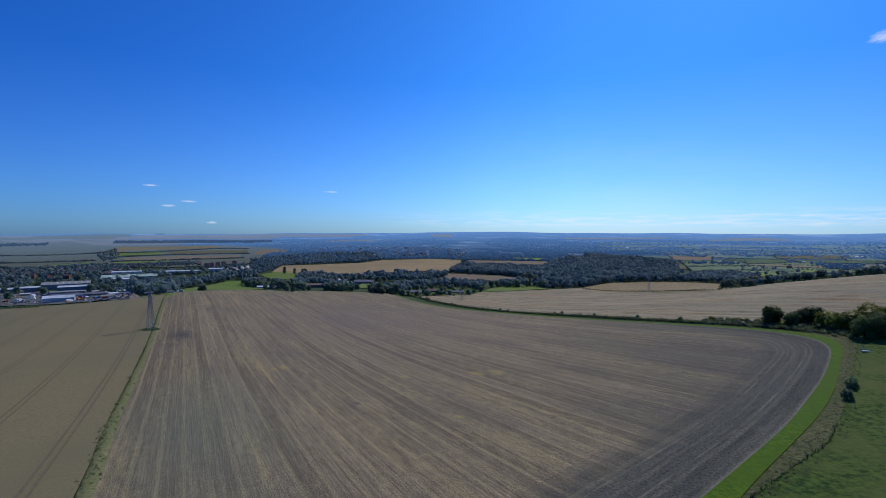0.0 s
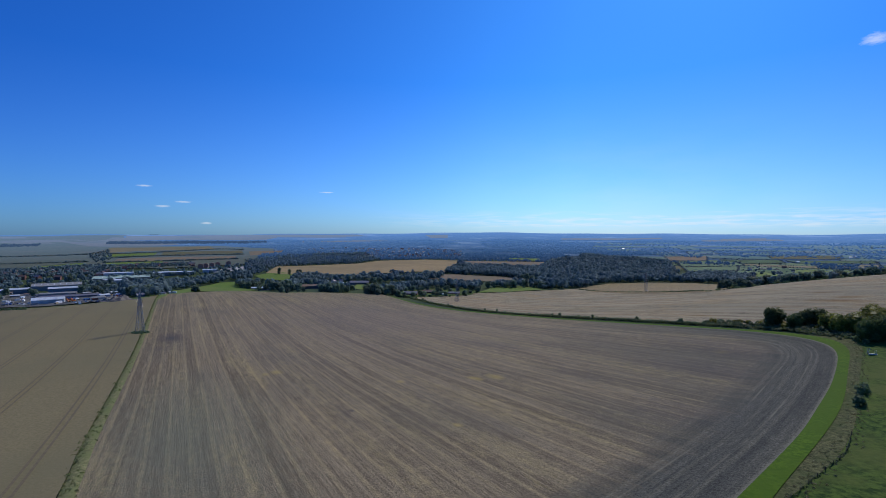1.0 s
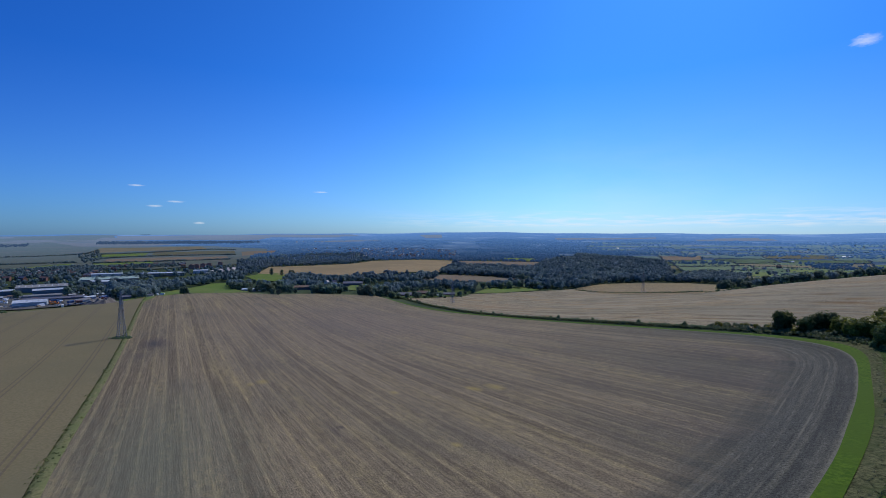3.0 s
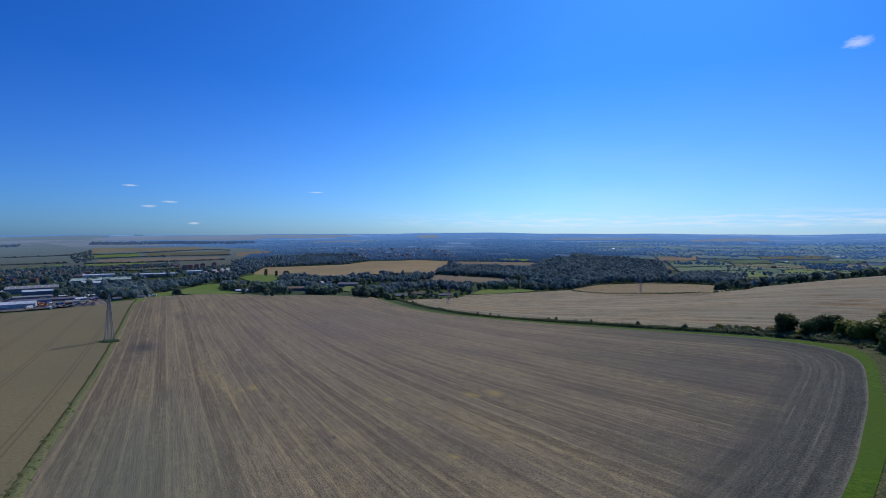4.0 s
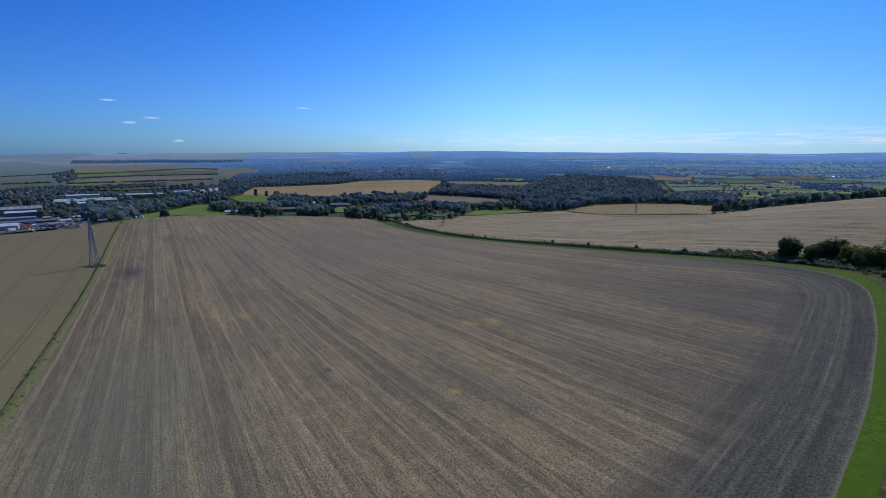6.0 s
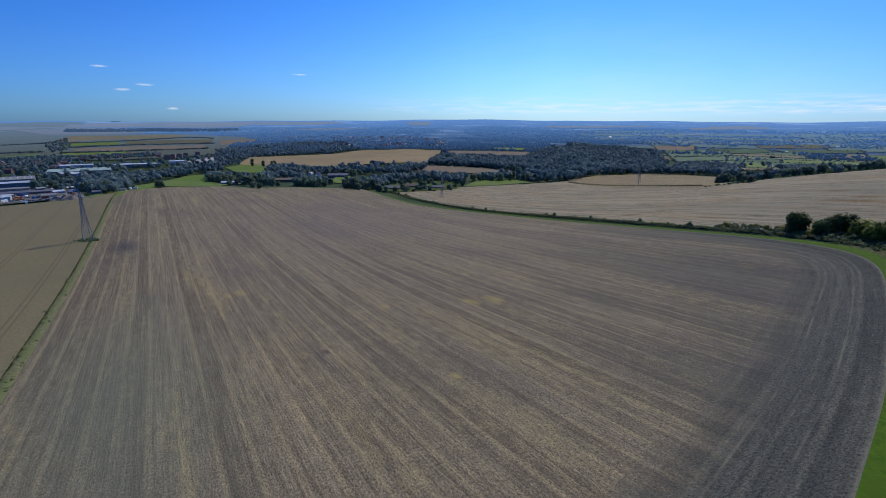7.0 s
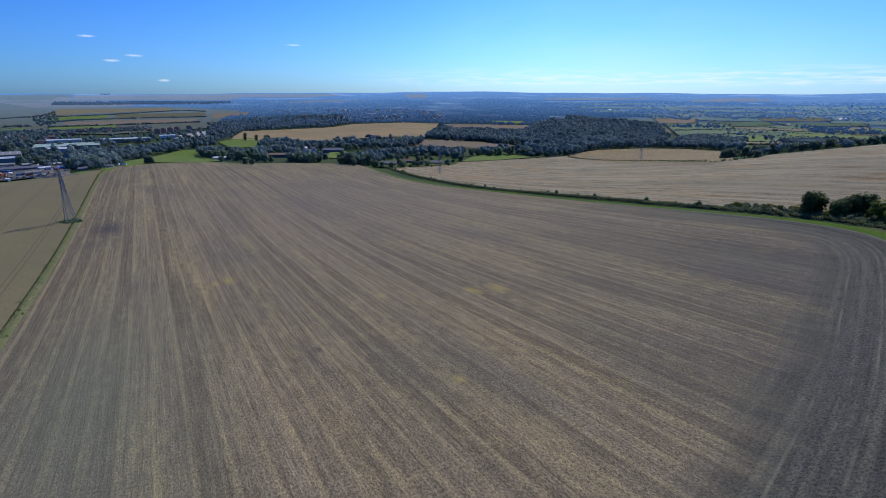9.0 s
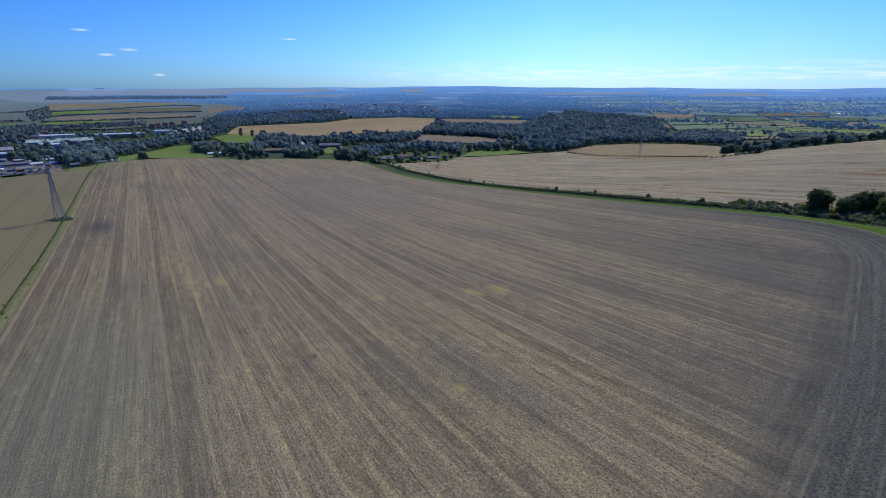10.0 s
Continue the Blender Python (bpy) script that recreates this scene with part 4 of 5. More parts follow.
thicket("scrub", [offset(corner_bit, -7.0)], 6.0, 1.2, 2.2, 120, 0.36, LEAFYELLOW, "yellow-green bushes in front of the thorn trees", 67, 2.0, "scrub")
rnd = random.Random(9)
plant(SHRUB, [tuple(offset(hedge_line, rnd.uniform(-3.5, -1.0))[int(k * (len(hedge_line) - 1) / 46)]) for k in range(4, 46) if rnd.random() < 0.8], 5, "hedge bushes", 0.5, 1.3)
plant(SHRUB, [(125, 144), (115, 134)], 6, "pasture bushes", 1.2, 1.5)
plant(SHRUB, [(180, 209), (179, 203), (186, 221), (187, 206)], 7, "pasture bushes", 0.8, 1.2)
line = curve([(241, 822), (255, 775), (273, 726), (299, 654), (290, 524)], 6.0)
thicket("hedge", [line], 3.0, 0.9, 1.9, 26, 0.5, LEAF, "broken low hedge between two stubble fields", 68)
line = curve([(-20.4, 724), (15.0, 771), (62.0, 786), (110, 794), (185, 835), (248, 846)], 6.0)
thicket("hedge", [line], 5.0, 0.6, 1.3, 20, 0.4, LEAF, "thin hedge above the stubble field", 69)
thicket("hedge", [curve([(311, 500), (330, 515), (356, 524), (400, 512), (450, 498)], 6.0)], 5.0, 0.8, 1.8, 26, 0.45, LEAF, "ragged hedge on the brow of the slope", 70)
thicket("scrub", [curve([(286, 506), (300, 503), (316, 498), (336, 505)], 6.0)], 2.2, 0.7, 1.7, 60, 0.4, LEAF, "low dark scrub at the corner of the stubble", 133, 1.6, "scrub")
plant(BIG, [(322, 497), (327, 511)], 8, "trees on the brow", 0.5, 0.65)
lane = curve([(178, 251), (184, 252), (190, 254)], 3.0)
ribbon("lane", offset(lane, -1.5), offset(lane, 1.5), PAVED, "pale lane glimpsed between the thorn trees", 0.3, 2, "lane")
# tussocks of the pasture
gen = random.Random(12)
places = [p for p in spread([(190, 200), (100, 100), (60, 66), (200, 20), (330, 120), (300, 220)], 4.5, 3, 0.6)]
thicket("tussocks", [[Vector(p), Vector((p[0] + 0.3, p[1]))] for p in places], 1.0, 0.25, 0.55, 16, 0.14, PASTURE, "dark tussocks of coarse pasture grass", 71, 0.1, "grass")

# ---- woods and belts of trees ----
WOOD = [(25.1, 1304), (92.6, 1525), (199, 1442), (286, 1365), (404, 1694), (630, 2075), (700, 1867), (785, 1629), (575, 1147), (498, 995), (447, 1000), (340, 965), (261, 857), (216, 841), (186, 847), (213, 1019), (158, 1142), (65.6, 1195)]
clear = [f[1] for f in FIELDS]
woodland("wood", [p for p in spread(WOOD, 11.0, 21) if not any(inside(p, r) for r in clear)], 22, HAZEWOODS, "dense dark broadleaf wood", 11, 20)
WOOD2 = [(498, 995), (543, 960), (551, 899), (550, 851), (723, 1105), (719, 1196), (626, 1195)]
woodland("wood", spread(WOOD2, 8.0, 23), 24, HAZEWOODS, "dark wood below the stubble slope", 10, 15)
woodland("tree_belt", spread([(346, 529), (652, 890), (405, 489), (917, 1109), (787, 1076)] + [(520, 560), (470, 560)], 7.0, 25), 26, HAZEWOODS, "belt of trees behind the brow", 6, 10)
brow = curve([(330, 560), (380, 545), (430, 530), (500, 520), (600, 500)], 9.0)
plant(BIG, [(p.x + rnd.uniform(-4, 4), p.y + rnd.uniform(-6, 6)) for p in brow for _ in (0, 1)], 9, "trees on the brow", 0.55, 0.85)
thicket("scrub", [brow, offset(brow, 4.0), offset(brow, -4.0)], 3.0, 1.6, 3.4, 50, 0.6, LEAF, "dense undergrowth below the trees on the brow", 134, 2.0, "scrub")
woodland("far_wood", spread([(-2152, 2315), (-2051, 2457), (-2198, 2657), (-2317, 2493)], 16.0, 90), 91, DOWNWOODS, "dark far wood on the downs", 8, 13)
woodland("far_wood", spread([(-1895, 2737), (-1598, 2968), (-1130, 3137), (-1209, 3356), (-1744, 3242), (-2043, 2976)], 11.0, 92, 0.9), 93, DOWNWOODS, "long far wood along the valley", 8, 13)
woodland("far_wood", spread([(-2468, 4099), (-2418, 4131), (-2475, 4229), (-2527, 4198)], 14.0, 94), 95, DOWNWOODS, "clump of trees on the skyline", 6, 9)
BELTS = [
    ([(-347, 1130), (-332, 1155), (-259, 1106), (-116, 1101), (-45.7, 1149), (5.2, 1206), (10.7, 1128), (-42.0, 1047), (-151, 1016), (-239, 1018), (-330, 1077)], 9.0, 0.8),
    ([(-320, 888), (-275, 993), (-222, 946), (-195, 835), (-261, 945), (-235, 689)], 10.0, 0.6),
    ([(-191, 769), (-161, 842), (-136, 713), (-177, 714)], 8.0, 0.7),
    ([(-112, 704), (-81.4, 856), (-38.2, 941), (23.9, 953), (80.6, 943), (66.9, 825), (31.8, 893), (-35.2, 859), (-61.7, 729), (-92.0, 694)], 9.0, 0.75),
    ([(12.7, 1262), (35.6, 1325), (94.3, 1325), (173, 1257), (238, 1105), (221, 1028), (156, 1136), (58.2, 1200)], 9.0, 0.85),
    ([(80.2, 886), (116, 936), (206, 920), (193, 863), (118, 879)], 9.0, 0.8),
    ([(-405, 622), (-354, 595), (-420, 735), (-455, 900), (-438, 1034), (-422, 1080), (-462, 1182), (-478, 1128), (-504, 997), (-521, 904), (-541, 825)], 9.0, 0.8),
    ([(-405, 957), (-362, 962), (-287, 769), (-341, 830)], 9.0, 0.7),
]
for k, (ring, gap, keep) in enumerate(BELTS):
    spots = spread(ring, gap, 200 + k, keep)
    spots.sort(key=lambda p: p[0] ** 2 + p[1] ** 2)
    plant(BIG + TALL[:1], spots[:10], 300 + k, "village trees", 0.7, 1.15)
    if len(spots) > 10:
        woodland("tree_belt", spots[10:], 400 + k, HAZEWOODS, "belt of dark broadleaf trees", 11, 18)
EDGE = [(-215, 656), (-204, 647), (-221, 727), (-208, 710), (-202, 716), (-178, 767), (-162, 733), (-153, 742), (-145, 750), (-147, 814), (-118, 772), (-113, 795), (-103, 800), (-91.6, 823), (-69.5, 815), (-55.2, 805), (-44.7, 822), (-262, 701), (-274, 763), (-310, 794), (-92.5, 929), (-77.1, 957), (-42.2, 917), (-246, 926), (-226, 911), (-282, 972), (-169, 1013), (-161, 1054), (-135, 1013), (-20.1, 904), (-28.6, 839), (-288, 853), (-287, 899)]
plant(BIG, EDGE, 12, "village trees", 0.6, 0.95)
plant(BIG, [(-691, 749), (-666, 743), (-712, 801), (-659, 778), (-617, 735), (-570, 769), (-593, 813), (-552, 775), (-506, 723), (-559, 813), (-575, 850), (-524, 811), (-476, 753), (-463, 747), (-473, 777), (-476, 804), (-495, 855), (-497, 879), (-622, 680), (-615, 871), (-637, 867), (-710, 837), (-743, 824), (-734, 904), (-698, 912)], 13, "works trees", 0.6, 1.0)
woodland("tree_belt", spread([(-813, 873), (-630, 993), (-594, 1056), (-539, 938), (-495, 772), (-574, 813), (-656, 871), (-742, 796)], 11.0, 86, 0.6), 87, HAZEWOODS, "trees between the sheds", 8, 14)
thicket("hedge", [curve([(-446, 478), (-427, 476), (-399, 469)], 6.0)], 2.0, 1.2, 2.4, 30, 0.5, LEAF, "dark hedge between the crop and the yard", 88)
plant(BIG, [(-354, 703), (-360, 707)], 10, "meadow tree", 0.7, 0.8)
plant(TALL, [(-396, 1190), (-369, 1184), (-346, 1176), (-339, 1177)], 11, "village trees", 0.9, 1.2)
woodland("tree_belt", spread([(-813, 873), (-790, 945), (-707, 986), (-762, 1129), (-887, 1313), (-950, 1205), (-991, 1064)], 10.0, 31, 0.9), 32, HAZEWOODS, "garden trees among the houses", 7, 12)
woodland("tree_belt", spread([(-773, 1125), (-734, 1278), (-687, 1366), (-786, 1526), (-848, 1314)], 11.0, 131, 0.8), 132, HAZEWOODS, "garden trees behind the factory", 6, 11)
woodland("tree_belt", spread([(-742, 796), (-598, 847), (-642, 910), (-800, 859)], 12.0, 33, 0.6), 34, HAZEWOODS, "trees round the works yard", 6, 11)
woodland("tree_belt", spread([(-743, 1072), (-622, 1236), (-565, 1677), (-482, 1455), (-452, 1214), (-554, 1075), (-663, 981)], 13.0, 35, 0.6), 36, HAZEWOODS, "trees round the sheds", 7, 13)
woodland("tree_belt", spread([(-489, 1453), (-274, 1602), (-220, 1784), (-351, 2212), (-632, 2017), (-678, 1661)], 13.0, 37, 0.9), 38, HAZEWOODS, "dark wood beside the tan field", 9, 14)
woodland("tree_belt", spread([(-1420, 1943), (-1527, 2224), (-1166, 1718), (-1090, 1534)], 16.0, 39, 0.8), 40, HAZEWOODS, "copse on the downs", 7, 12)
HEDGEROWS = [
    [(-1368, 1958), (-1250, 2177), (-1133, 2457), (-992, 2432)], [(-1207, 1742), (-1120, 1912), (-849, 2080)], [(-1050, 1503), (-931, 1621), (-752, 1791)], [(-895, 1248), (-804, 1400)],
    [(-1321, 1419), (-1232, 1475), (-1138, 1562)], [(-1133, 1217), (-967, 1125), (-955, 1290)], [(-1614, 1735), (-1483, 1828), (-1420, 1943)], [(138, 1529), (331, 1496)],
]
spots = []
for line in HEDGEROWS:
    for p in curve(line, 6.0):
        for _ in range(3):
            spots.append((p.x + rnd.gauss(0, 4), p.y + rnd.gauss(0, 3)))
woodland("hedgerow", spots, 41, HAZEWOODS, "dark hedgerow trees between fields", 4.5, 9.0, "hedgerow", 24, 3)
# far country
rings = [f[1] for f in FIELDS] + [DOWNLAND]
TOWN = [(-535, 1848), (-210, 1883), (102, 1860), (173, 2706), (-296, 2975), (-803, 2775)]
near_spots, far_spots, town_spots = [], [], []
gen = random.Random(77)
while len(near_spots) < 5600:
    a, d = radians(gen.uniform(-56, 56) if len(near_spots) < 2600 else gen.uniform(-24, 24)), 1150 + 1350 * gen.random() ** 0.75
    x, y = d * math.sin(a), d * math.cos(a)
    wild = noise.noise((x / 260, y / 260, 3.0)) + 0.5 * noise.noise((x / 90, y / 90, 8.0))
    vale = 22 < math.degrees(a) and d < 2800
    downs = math.degrees(a) < -22
    if wild < (0.28 if vale else 0.42 if downs else -0.12) or any(inside((x, y), r) for r in rings) or (gen.random() < 0.4 and inside((x, y), TOWN)):
        continue
    near_spots.append((x, y))
woodland("far_wood", [q for q in near_spots if math.hypot(*q) < 1700], 78, HAZEMIDWOODS, "distant woods and hedgerow trees", 7, 13, "wood", 24, 4)
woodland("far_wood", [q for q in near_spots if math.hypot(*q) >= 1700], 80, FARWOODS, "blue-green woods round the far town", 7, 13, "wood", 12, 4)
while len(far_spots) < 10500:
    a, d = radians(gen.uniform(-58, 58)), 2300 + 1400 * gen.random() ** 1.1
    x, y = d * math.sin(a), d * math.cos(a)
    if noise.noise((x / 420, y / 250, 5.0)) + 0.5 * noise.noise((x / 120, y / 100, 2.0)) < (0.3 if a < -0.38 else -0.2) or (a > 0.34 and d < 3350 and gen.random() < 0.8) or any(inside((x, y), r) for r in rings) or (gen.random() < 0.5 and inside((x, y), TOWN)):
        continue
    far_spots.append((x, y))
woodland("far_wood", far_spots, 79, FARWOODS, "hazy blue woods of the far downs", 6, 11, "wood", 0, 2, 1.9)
edge_spots = []
for (ax, ay), (bx, by) in vale_edges:
    n = max(1, int(math.hypot(bx - ax, by - ay) / 4.5))
    for i in range(n):
        if noise.noise((ax + i * 0.3, ay, 3.0)) > -0.3:
            edge_spots.append((ax + (bx - ax) * i / n + gen.gauss(0, 2), ay + (by - ay) * i / n + gen.gauss(0, 2)))
woodland("hedgerow", edge_spots, 83, HAZEMIDWOODS, "dark hedgerows of the vale", 2.2, 6.0, "hedgerow", 0, 2, 1.6)

# ---- buildings ----
BRICK = mottled("red brick", (0.13, 0.07, 0.058), (0.2, 0.105, 0.085), 1.5, (0.15, 0.085, 0.07), 0.2, 0.9, 0, 0.35, 0.65, 0.3, 0.3)
PINK = mottled("light red brick", (0.3, 0.15, 0.11), (0.42, 0.22, 0.17), 1.5, (0.35, 0.18, 0.14), 0.2, 0.9)
RENDER = mottled("pale wall paint", (0.5, 0.48, 0.44), (0.66, 0.64, 0.6), 0.8, (0.56, 0.53, 0.48), 0.15, 0.85, 0, 0.35, 0.65, 0.3, 0.3)
TILE = mottled("clay roof tiles", (0.09, 0.055, 0.05), (0.16, 0.09, 0.075), 1.2, (0.11, 0.085, 0.08), 0.15, 0.85, 0, 0.35, 0.65, 0.3, 0.5)
SLATE = mottled("dark slate", (0.07, 0.075, 0.09), (0.13, 0.135, 0.15), 1.2, (0.1, 0.1, 0.115), 0.15, 0.6, 0, 0.35, 0.65, 0.4, 0.4)
SHEET = mottled("pale sheet roofing", (0.36, 0.4, 0.43), (0.5, 0.54, 0.57), 0.6, (0.32, 0.37, 0.39), 0.06, 0.5, 0, 0.35, 0.65, 0.5, 0.3)
GREENSHEET = mottled("weathered green sheet roofing", (0.2, 0.29, 0.25), (0.28, 0.37, 0.32), 0.4, (0.24, 0.31, 0.27), 0.05, 0.9, 0, 0.35, 0.65, 0.1, 0.1)
GREYSHEET = mottled("grey fibre cement", (0.16, 0.17, 0.175), (0.25, 0.26, 0.265), 0.6, (0.2, 0.2, 0.19), 0.08, 0.8, 0, 0.35, 0.65, 0.3, 0.4)
BROWNSHEET = mottled("rusty brown roofing", (0.14, 0.09, 0.06), (0.21, 0.14, 0.1), 0.6, (0.17, 0.13, 0.1), 0.1, 0.85, 0, 0.35, 0.65, 0.3, 0.2)
CLAD = mottled("blue-grey cladding", (0.12, 0.15, 0.18), (0.17, 0.2, 0.235), 0.5, (0.14, 0.17, 0.2), 0.1, 0.6, 0, 0.35, 0.65, 0.3, 0.3)
GLASS, gt, gb = blank("dark window glass", 0.08, 0.0, 0.6)
gb.inputs["Base Color"].default_value = (0.03, 0.04, 0.05, 1)
WHITE = mottled("white paint", (0.7, 0.7, 0.68), (0.8, 0.8, 0.78), 1.5, None, 1, 0.5)
ORANGE = mottled("orange machine paint", (0.55, 0.16, 0.03), (0.65, 0.2, 0.04), 2.0, None, 1, 0.45)
RUBBER = mottled("black rubber", (0.02, 0.02, 0.02), (0.035, 0.035, 0.035), 3.0, None, 1, 0.8)


def boxy(bm, x0, x1, y0, y1, z0, z1):
    m = Matrix.Translation(((x0 + x1) / 2, (y0 + y1) / 2, (z0 + z1) / 2)) @ Matrix.Diagonal((x1 - x0, y1 - y0, z1 - z0, 1))
    bmesh.ops.create_cube(bm, size=1.0, matrix=m)
    return bm


def prism(profile, x0, x1):
    """A profile in y and z, drawn out along x."""
    bm = bmesh.new()
    a = [bm.verts.new((x0, y, z)) for y, z in profile]
    b = [bm.verts.new((x1, y, z)) for y, z in profile]
    bm.faces.new(a)
    bm.faces.new(b[::-1])
    for i in range(len(a)):
        j = (i + 1) % len(a)
        bm.faces.new((a[i], b[i], b[j], a[j]))
    bmesh.ops.recalc_face_normals(bm, faces=bm.faces[:])
    return bm


def building(name, w, d, h, rise, wall, roof, label, category, chimney=False, windows=2, doors=1, ribs=0):
    """A gabled building: walls, an overhanging roof, windows, doors and where it has one a chimney."""
    top = tagged(new(name), label, category)
    part("wall", prism([(-d / 2, -1.5), (d / 2, -1.5), (d / 2, h), (0, h + rise), (-d / 2, h)], -w / 2, w / 2), wall, top)
    o, s = 0.35, rise / (d / 2)
    lid = part("roof", prism([(-d / 2 - o, h - o * s + 0.02), (0, h + rise + 0.02), (d / 2 + o, h - o * s + 0.02), (d / 2 + o, h - o * s + 0.24), (0, h + rise + 0.26), (-d / 2 - o, h - o * s + 0.24)], -w / 2 - o, w / 2 + o), roof, top)
    for k in range(ribs):
        x = -w / 2 + (k + 0.5) * w / ribs
        part("rooflight", prism([(-d * 0.36, h + rise * 0.28 + 0.25), (-d * 0.12, h + rise * 0.76 + 0.25), (-d * 0.12, h + rise * 0.76 + 0.33), (-d * 0.36, h + rise * 0.28 + 0.33)], x - 0.6, x + 0.6), SHEET, lid)
    floors = max(1, int(h / 2.6))
    for f in range(floors):
        for k in range(windows):
            x = -w / 2 + (k + 0.5) * w / windows
            z = f * 2.6 + 1.0
            frame_part = part("window", boxy(bmesh.new(), x - 0.65, x + 0.65, -d / 2 - 0.04, -d / 2 + 0.06, z, z + 1.25), WHITE, top)
            part("pane", boxy(bmesh.new(), x - 0.55, x + 0.55, -d / 2 - 0.06, -d / 2, z + 0.1, z + 1.15), GLASS, frame_part)
    for k in range(doors):
        x = -w / 2 + (k + 0.25) * w / max(1, doors)
        part("door", boxy(bmesh.new(), x - 0.5, x + 0.5, -d / 2 - 0.05, -d / 2 + 0.05, 0, 2.05), SLATE, top)
    if chimney:
        part("chimney", boxy(bmesh.new(), w * 0.3, w * 0.3 + 0.8, -0.45, 0.45, h + rise * 0.5, h + rise + 1.1), BRICK, top)
    return top


def sited(ob, x, y, spin=0.0):
    ob.matrix_world = pose(x, y, height(x, y), 0, 0, spin)
    return ob


def works(x, y, w, d, h, rise, wall, roof, spin, label, ribs=0, doors=2, name="shed", category="shed"):
    return sited(building(name, w, d, h, rise, wall, roof, label, category, False, 0, doors, ribs), x, y, spin)


# works and yard beyond the crop
field("works_yard", [(-514, 551), (-402, 495), (-363, 522), (-346, 540), (-491, 759), (-561, 795), (-622, 765), (-697, 748)], YARD, "pale concrete and gravel works yard", 0.55, 40.0, "yard")
works(-445, 551, 28.9, 14, 5.5, 2.2, SHEET, SHEET, 33, "white metal-roofed workshop at the edge of the yard", 6)
works(-657, 831, 67.2, 30, 7, 3.5, GREYSHEET, GREYSHEET, 36, "large grey industrial shed", 8)
works(-617, 795, 41.6, 16, 6.5, 2.0, CLAD, SHEET, 36, "blue-walled shed with a pale metal roof", 5)
works(-675, 777, 25.9, 14, 6, 2.0, CLAD, SHEET, 38, "blue-walled shed with a pale metal roof", 4)
works(-693, 755, 26.9, 14, 6, 2.0, CLAD, SHEET, 40, "blue-walled shed with a pale metal roof", 4)
works(-509, 668, 66.7, 12, 4.0, 1.6, SLATE, SLATE, 34, "long low dark-roofed shed", 0)
works(-582, 738, 43.9, 10, 4.0, 1.5, GREYSHEET, GREYSHEET, 35, "long low grey shed")
works(-637, 969, 94.4, 70, 7.0, 2.0, GREYSHEET, GREENSHEET, 31, "very wide factory with a faded green roof", 3)
works(-631, 922, 19.7, 16, 6.0, 2.2, SHEET, SHEET, 33, "pale barrel-roofed factory bay")
works(-612, 927, 20.9, 16, 6.0, 2.2, SHEET, SHEET, 33, "pale barrel-roofed factory bay")
works(-692, 1037, 59.1, 18, 6.0, 1.5, SHEET, SHEET, 31, "warehouse with a low white roof")
works(-622, 1082, 54.0, 22, 6.0, 1.5, GREYSHEET, SHEET, 29, "long warehouse with a white roof")
works(-592, 1111, 44.9, 20, 6.0, 1.5, GREYSHEET, SHEET, 28, "long warehouse with a white roof")
works(-568, 1190, 31.1, 16, 6.0, 1.5, SHEET, SHEET, 26, "warehouse with a low white roof")
field("car_park", [(-567, 1227), (-580, 1362), (-551, 1434), (-514, 1345), (-531, 1230), (-547, 1170)], PAVED, "pale paved yard beside the brick blocks", 0.9, 60.0, "yard")
for k, (x, y) in enumerate([(-643, 1297), (-643, 1325), (-641, 1357), (-640, 1390), (-639, 1459)]):
    sited(building("apartment_block", 10.5, 13.0, 9.5, 2.6, PINK, TILE, "three-storey red brick block with a gabled roof", "building", False, 4, 1), x, y, 112)
# heap of stone
bm = bmesh.new()
n, m = 40, 12
hx, hy = -347, 521
rows_ = [[bm.verts.new((0, 0, 0)) for i in range(n)] for j in range(m)]
for j in range(m):
    for i in range(n):
        a, s = 6.2832 * i / n, 1 - j / (m - 1)
        x, y = 22 * s * math.cos(a) * (1 + 0.2 * math.sin(3 * a)), 12 * s * math.sin(a)
        z = 6.5 * (1 - s) ** 0.7 * (0.75 + 0.9 * noise.noise((x / 7, y / 6, 1.5))) + 0.8 * noise.noise((x / 1.5, y / 1.5, 4)) * min(1, 3 * (1 - s))
        rows_[j][i].co = (hx + x, hy + y, height(hx + x, hy + y) + z - 0.2)
for j in range(m - 1):
    for i in range(n):
        bm.faces.new((rows_[j][i], rows_[j][(i + 1) % n], rows_[j + 1][(i + 1) % n], rows_[j + 1][i]))
tagged(mesh_object("gravel_heap", bm, GRAVEL), "big grey heap of crushed stone in the works yard", "heap", kind="stuff")


def car(paint, label):
    top = tagged(new("car"), label, "car")
    body = prism([(-2.1, 0.35), (2.1, 0.35), (2.15, 0.75), (1.3, 0.92), (-1.9, 0.95), (-2.15, 0.8)], -0.85, 0.85)
    part("body", body, paint, top)
    part("cabin", prism([(-1.75, 0.95), (1.1, 0.93), (0.45, 1.42), (-1.3, 1.44)], -0.74, 0.74), GLASS, top)
    part("roof", boxy(bmesh.new(), -0.68, 0.68, -1.2, 0.4, 1.425, 1.48), paint, top)
    for x in (-0.8, 0.8):
        for y in (-1.35, 1.3):
            wheel = bmesh.new()
            bmesh.ops.create_cone(wheel, cap_ends=True, segments=12, radius1=0.33, radius2=0.33, depth=0.22, matrix=Matrix.Translation((x, y, 0.33)) @ Matrix.Rotation(1.5708, 4, "Y"))
            part("wheel", wheel, RUBBER, top)
    return top


BLUE = mottled("blue car paint", (0.05, 0.09, 0.2), (0.06, 0.11, 0.24), 2.0, None, 1, 0.3)
CARS = [car(WHITE, "small white car parked in the open"), car(SLATE, "dark grey car parked in the open"), car(BLUE, "dark blue car parked in the open")]
